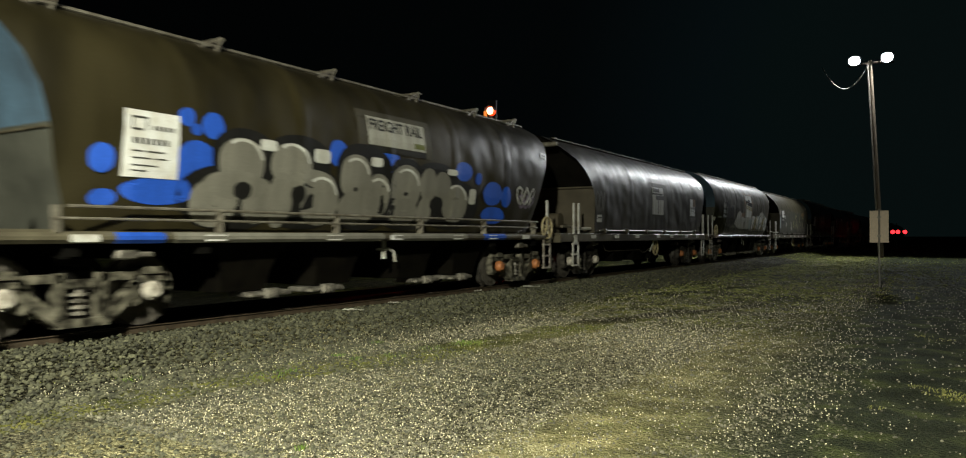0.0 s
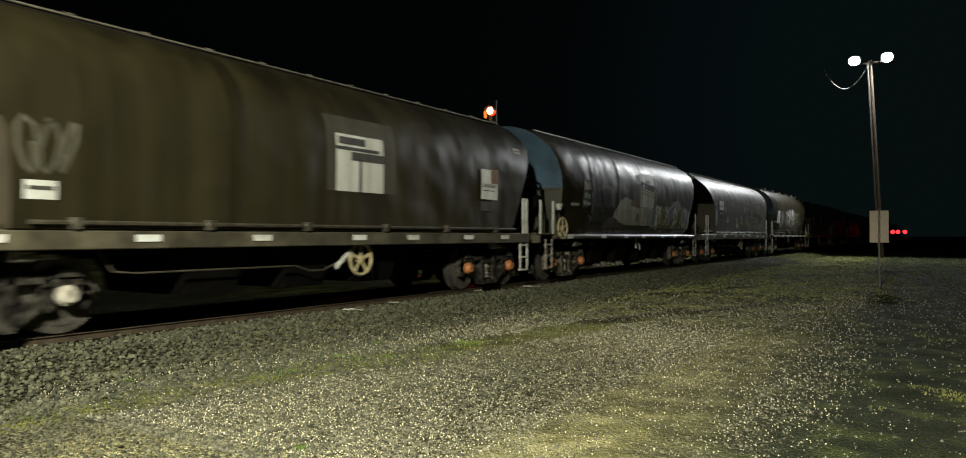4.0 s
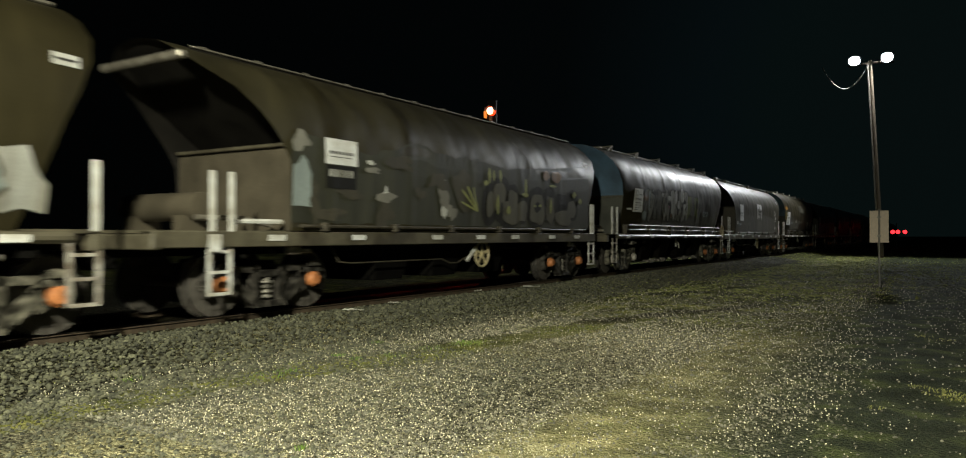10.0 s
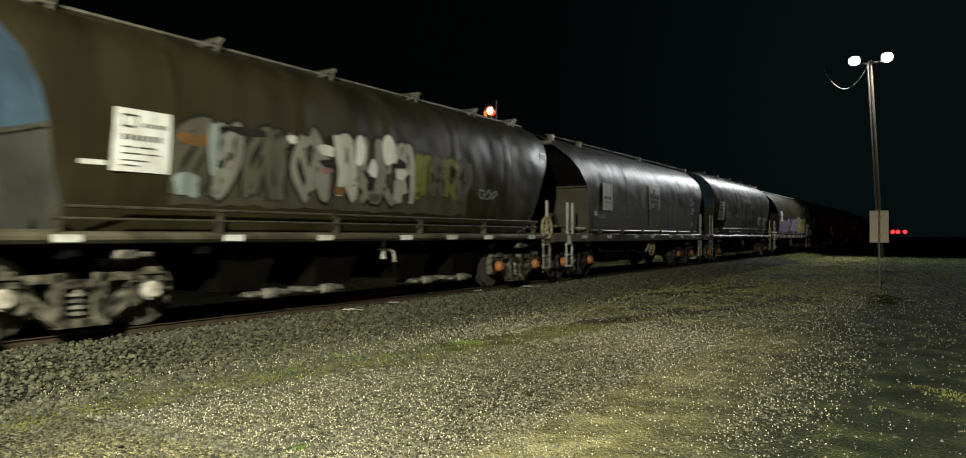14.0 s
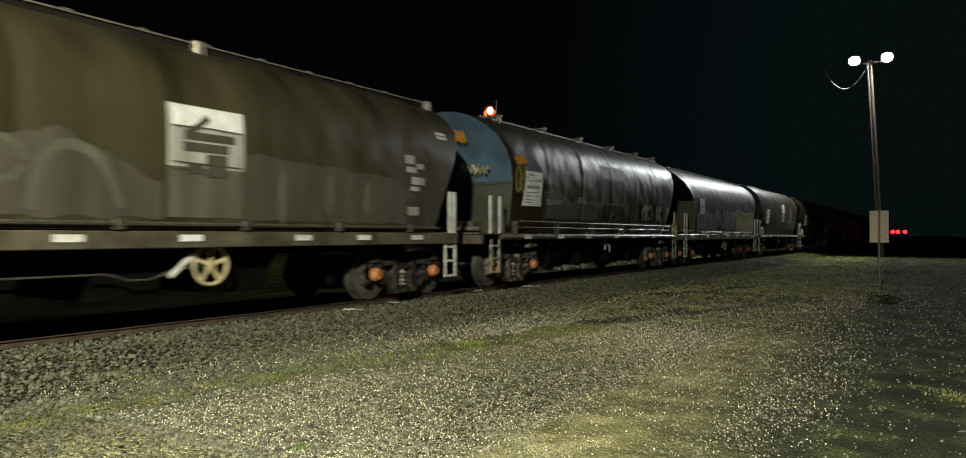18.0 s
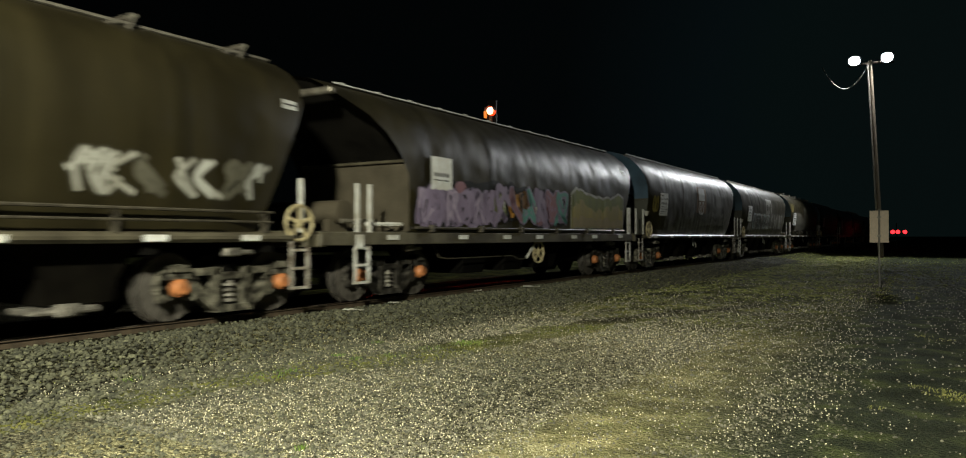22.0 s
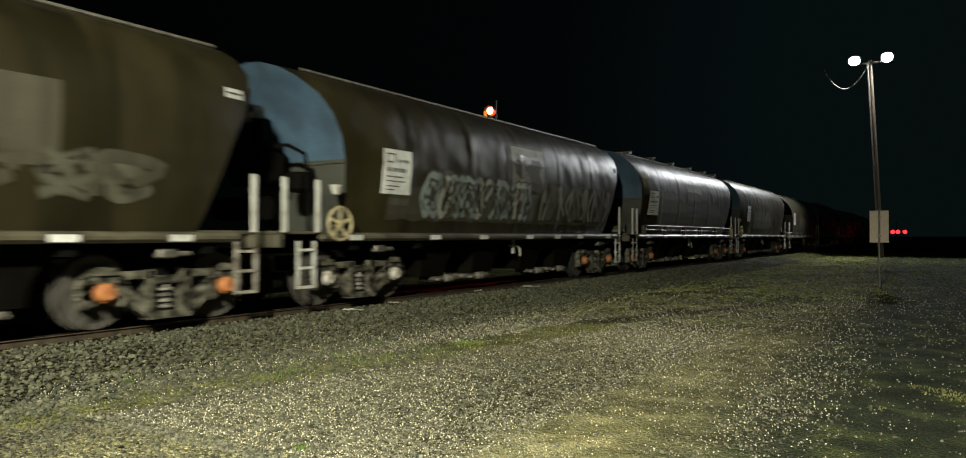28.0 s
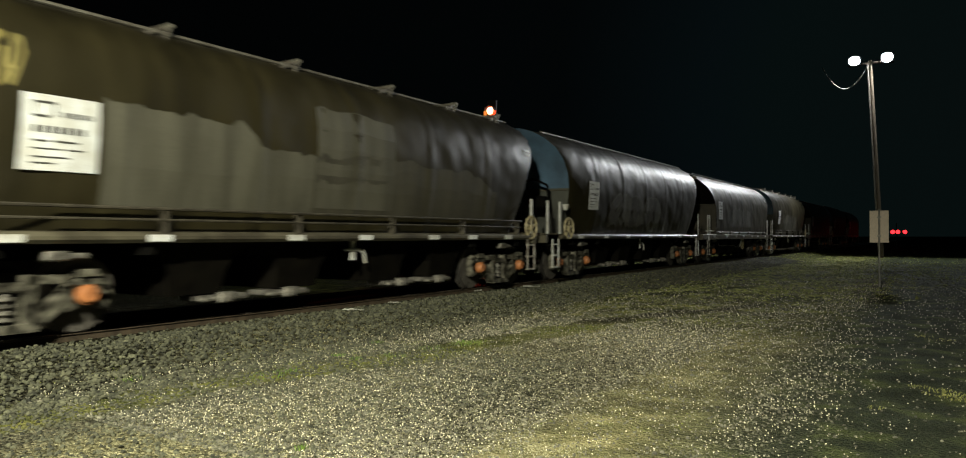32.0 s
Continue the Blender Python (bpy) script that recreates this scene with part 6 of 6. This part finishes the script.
def build_stones():
    k = 34000
    ys = -4 + 50 * rng.random(k) ** 1.8
    ds = 0.93 + (2.85 + 0.5 * np.clip((6 - ys) / 4, 0, 1) - 0.93) * rng.random(k) ** 0.85 + 0.12 * rng.normal(size=k)
    ds = np.where(ds < 0.90, 0.90 + 0.5 * rng.random(k), ds)
    size = rng.uniform(0.011, 0.027, k) * np.where(rng.random(k) < 0.12, 1.35, 1.0) * (1 + 0.012 * np.clip(ys, 0, 40))
    scatter("ballast", on_ground(TRACK_X + ds, ys, rng.uniform(0.0, 0.022, k)), size, STONE, "loose grey-brown ballast stones beside the rail", "ballast", 0.8, 2)
    def worn(x, y):
        """How thick the loose stones lie: thin on the mossy toe, on the wheel track and towards the weeds."""
        edge = 0.35 * noise.noise((x * 0.9, y * 0.9, 6.0)) + 0.2 * noise.noise((x * 3.0, y * 3.0, 2.0))
        if abs(x - (-7.05 + 0.19 * y) + edge) < 0.42 and y < 13:
            return 0.12
        if abs(x + 2.25 - 0.02 * y + edge) < 0.55:
            return 0.22
        soil = min(1.0, max(0.0, (x + 0.035 * y + 0.6 * edge + 2.1) / 1.9))
        if soil > 0.97:
            return 0.03
        thin = 1.0 if y < 9.5 else math.exp(-(y - 9.5) / 4.0)
        return (1 - 0.95 * soil) * thin * (0.75 + 0.9 * noise.noise((x * 0.45, y * 0.3, 11.0)))

    k = 100000
    ys = 3.4 + 26 * rng.random(k) ** 1.5
    xs = -7.0 + 7.6 * rng.random(k)
    keep = np.array([q < worn(x, y) for x, y, q in zip(xs, ys, rng.random(k))])
    xs, ys = xs[keep], ys[keep]
    k = len(xs)
    size = rng.uniform(0.0055, 0.0125, k) * np.where(rng.random(k) < 0.04, 1.9, 1.0) * (0.75 + 0.05 * ys)
    scatter("gravel", on_ground(xs, ys, size * 0.25), size, GRAVEL, "small mixed gravel stones over the yard", "gravel", 0.85, 3)
    # darker lumps spilt from the bank
    k = 7000
    ys = 2.5 + 5.5 * rng.random(k)
    xs = -6.8 + 3.2 * rng.random(k) ** 1.8
    size = rng.uniform(0.008, 0.022, k)
    scatter("spilt_ballast", on_ground(xs, ys, size * 0.2), size, STONE, "scattered dark ballast stones on the gravel", "ballast", 0.8, 6)
    k = 90000
    ys = 3.6 + 22 * rng.random(k) ** 1.3
    xs = -7.2 + 7.8 * rng.random(k)
    keep = np.array([q < 0.62 * worn(x, y) + 0.03 for x, y, q in zip(xs, ys, rng.random(k))])
    xs, ys = xs[keep], ys[keep]
    size = rng.uniform(0.0024, 0.0060, len(xs)) * (0.8 + 0.045 * ys)
    scatter("spilt_grain", on_ground(xs, ys, size * 1.0 + 0.003), size, GRIT, "pale spilt grain and chips on the gravel", "grain", 1.0, 4)


build_stones()


def spot(px, py):
    """The place on the yard's ground seen at the picture's point (px, py)."""
    depth = 1190 * EYE / (py - 383)
    return at_depth((px - 784) / 1190, depth)


GRASS = material("green_grass_blades", (0.11, 0.19, 0.02), (0.07, 0.12, 0.015), 0.6, 0, 8, 60, 0.1, per="island")
STRAW = material("dry_grass_stalks", (0.24, 0.245, 0.065), (0.14, 0.145, 0.04), 0.7, 0, 8, 60, 0.1, per="island")
PAPER = material("white_paper_litter", (0.78, 0.77, 0.72), (0.62, 0.6, 0.55), 0.7, 0, 20, 80, 0.3)


def tuft(x, y, r, n, h, mat, label, lean=0.5):
    bm = bmesh.new()
    q = random.Random(int(abs(x * 917 + y * 131)))
    for _ in range(n):
        a, d = q.uniform(0, 6.28), r * q.random() ** 0.5
        bx, by = d * math.cos(a), d * math.sin(a)
        t, hh = q.uniform(0, 6.28), h * q.uniform(0.5, 1.2)
        lx, ly = math.cos(t) * hh * lean * q.random(), math.sin(t) * hh * lean * q.random()
        w = 0.004
        v = [bm.verts.new(p) for p in ((bx - w, by, -0.01), (bx + w, by, -0.01), (bx + lx * 0.4 + w * 0.7, by + ly * 0.4, hh * 0.6), (bx + lx * 0.4 - w * 0.7, by + ly * 0.4, hh * 0.6), (bx + lx, by + ly, hh * (1 - lean * 0.3)))]
        bm.faces.new(v[:4]), bm.faces.new((v[3], v[2], v[4]))
    ob = finish("grass_tuft", bm, mat)
    ob.location = (x, y, ground_height(x, y))
    return tagged(ob, label, "grass", "grass tufts in the yard", "stuff")


for px, py, r, n in ((550, 578, 0.10, 70), (578, 584, 0.08, 50), (466, 604, 0.12, 60), (640, 578, 0.15, 40), (212, 622, 0.14, 70), (490, 727, 0.05, 60), (758, 558, 0.25, 90), (430, 612, 0.2, 50), (610, 556, 0.12, 40), (700, 566, 0.2, 50)):
    p = spot(px, py)
    tuft(p.x, p.y, r, n, 0.035, GRASS, "low green grass tuft in the gravel")
for px, py, r, n in ((1500, 546, 0.14, 26), (1525, 552, 0.2, 24), (1490, 628, 0.10, 18), (1530, 640, 0.2, 60), (1555, 648, 0.16, 60), (1420, 664, 0.06, 10)):
    p = spot(px, py)
    tuft(p.x, p.y, r, n, 0.032, STRAW, "dry straw-coloured grass stalks lying on soil", 2.8)


MOSS = material("dry_olive_moss", (0.21, 0.235, 0.045), (0.125, 0.14, 0.03), 0.9, 0, 12, 70, 0.2, per="island")
WEED = material("low_olive_weeds", (0.25, 0.27, 0.07), (0.11, 0.125, 0.03), 0.85, 0, 12, 70, 0.2, per="island")
SAND = material("pale_sandy_chips", (0.44, 0.415, 0.255), (0.30, 0.28, 0.175), 0.85, 0, 12, 70, 0.2, per="island")


def strew(name, patches, mat, label, category, size, seed, flat=0.35):
    """Small flat crumbs thick on the ground in uneven patches: rows of a middle, half widths and a count."""
    r = np.random.default_rng(seed)
    spots, sizes = [], []
    for px, py, w, h, k in patches:
        for u, v in zip(px + 0.6 * w * r.normal(size=k), py + 0.6 * h * r.normal(size=k)):
            p = spot(u, max(v, 398))
            if noise.noise((p.x * 1.1, p.y * 0.8, seed)) + 0.4 * noise.noise((p.x * 4, p.y * 3, seed)) > -0.1:
                f = r.uniform(0.5, 1.0) * size * (1 + 0.035 * p.length)
                spots.append((p.x, p.y, ground_height(p.x, p.y) + 0.1 * f))
                sizes.append(f)
    scatter(name, np.array(spots), np.array(sizes), mat, label, category, flat, seed)


strew("moss", [(250, 616, 150, 7, 400), (480, 590, 120, 7, 1500), (640, 572, 130, 7, 1500), (760, 556, 90, 6, 1100), (900, 532, 140, 7, 1500), (90, 650, 120, 16, 150), (1000, 690, 90, 16, 500), (1200, 520, 110, 9, 1200), (1080, 490, 200, 7, 1200), (1150, 452, 160, 6, 900)], MOSS, "dry olive moss in patches over the yard", "moss", 0.010, 11)
strew("weeds", [(1340, 430, 110, 14, 2600), (1470, 440, 110, 22, 2200), (1200, 444, 120, 14, 1800), (1330, 470, 160, 18, 1600), (1120, 470, 160, 14, 1500)], WEED, "low olive weeds over the far end of the yard", "weeds", 0.020, 14, 0.8)
# the last two patches are pale flecks standing in for far glints
strew("sand", [(870, 728, 80, 16, 1100), (960, 690, 80, 18, 1100), (1045, 650, 75, 18, 1100), (1120, 615, 70, 16, 1100), (1190, 582, 65, 13, 1000), (1250, 556, 55, 9, 900), (1340, 428, 160, 14, 1200), (1450, 452, 130, 14, 700)], SAND, "pale sandy chips spread along the worn wheel track", "sand", 0.006, 12)


def litter(px, py, length, lift):
    p = spot(px, py)
    bm = bmesh.new()
    q = random.Random(px)
    a, b = [], []
    for k in range(7):
        a.append(bm.verts.new((length * (k / 6 - 0.5), -0.05 + q.uniform(-0.02, 0.02), 0.012 + q.uniform(0, 0.025))))
        b.append(bm.verts.new((length * (k / 6 - 0.5) + 0.02, 0.05 + q.uniform(-0.02, 0.02), 0.02 + q.uniform(0, 0.035))))
    for k in range(6):
        bm.faces.new((a[k], a[k + 1], b[k + 1], b[k]))
    bmesh.ops.solidify(bm, geom=bm.faces[:], thickness=0.003)
    ob = finish("paper_scrap", bm, PAPER)
    ob.matrix_basis = pose(p.x, p.y, ground_height(p.x, p.y) + lift, 0, 0, q.uniform(10, 40))
    tagged(ob, "crumpled white paper scrap on the ballast", "litter", "litter beside the track")


for px, py, w in ((572, 530, 0.34), (640, 516, 0.22), (862, 484, 0.40), (775, 492, 0.16)):
    litter(px, py, w, 0.03)


# ------------------------------------------------------------------ what moves
TRAVEL = [0.0, 7.69, 15.6, 23.72, 32.04, 40.56, 49.27, 58.16, 67.23, 76.45, 85.83, 95.36, 105.03, 114.82, 124.74, 134.78, 144.92]


def travelled(t):
    """Metres that the train has gone, from rows two seconds apart."""
    i = min(15, max(0, int(t / 2)))
    u = t / 2 - i
    p = [TRAVEL[i - 1] if i else -7.58, TRAVEL[i], TRAVEL[i + 1], TRAVEL[i + 2] if i < 15 else 155.1]
    return p[1] + 0.5 * u * (p[2] - p[0] + u * (2 * p[0] - 5 * p[1] + 4 * p[2] - p[3] + u * (3 * (p[1] - p[2]) + p[3] - p[0])))


def motions():
    for i, wagon in enumerate(WAGONS):
        start = FIRST + i * WAGON + NUDGE[i]
        walk(wagon, [(t, pose(TRACK_X, start - travelled(t), RAIL_Z)) for t in range(0, 33)])
    for w, index, y in WHEELSETS:
        if index < 1 or index > 12:
            continue
        walk(w, [(k / 10, pose(0, y, 0.46, math.degrees(travelled(k / 10) / 0.46))) for k in range(0, 321)])


motions()
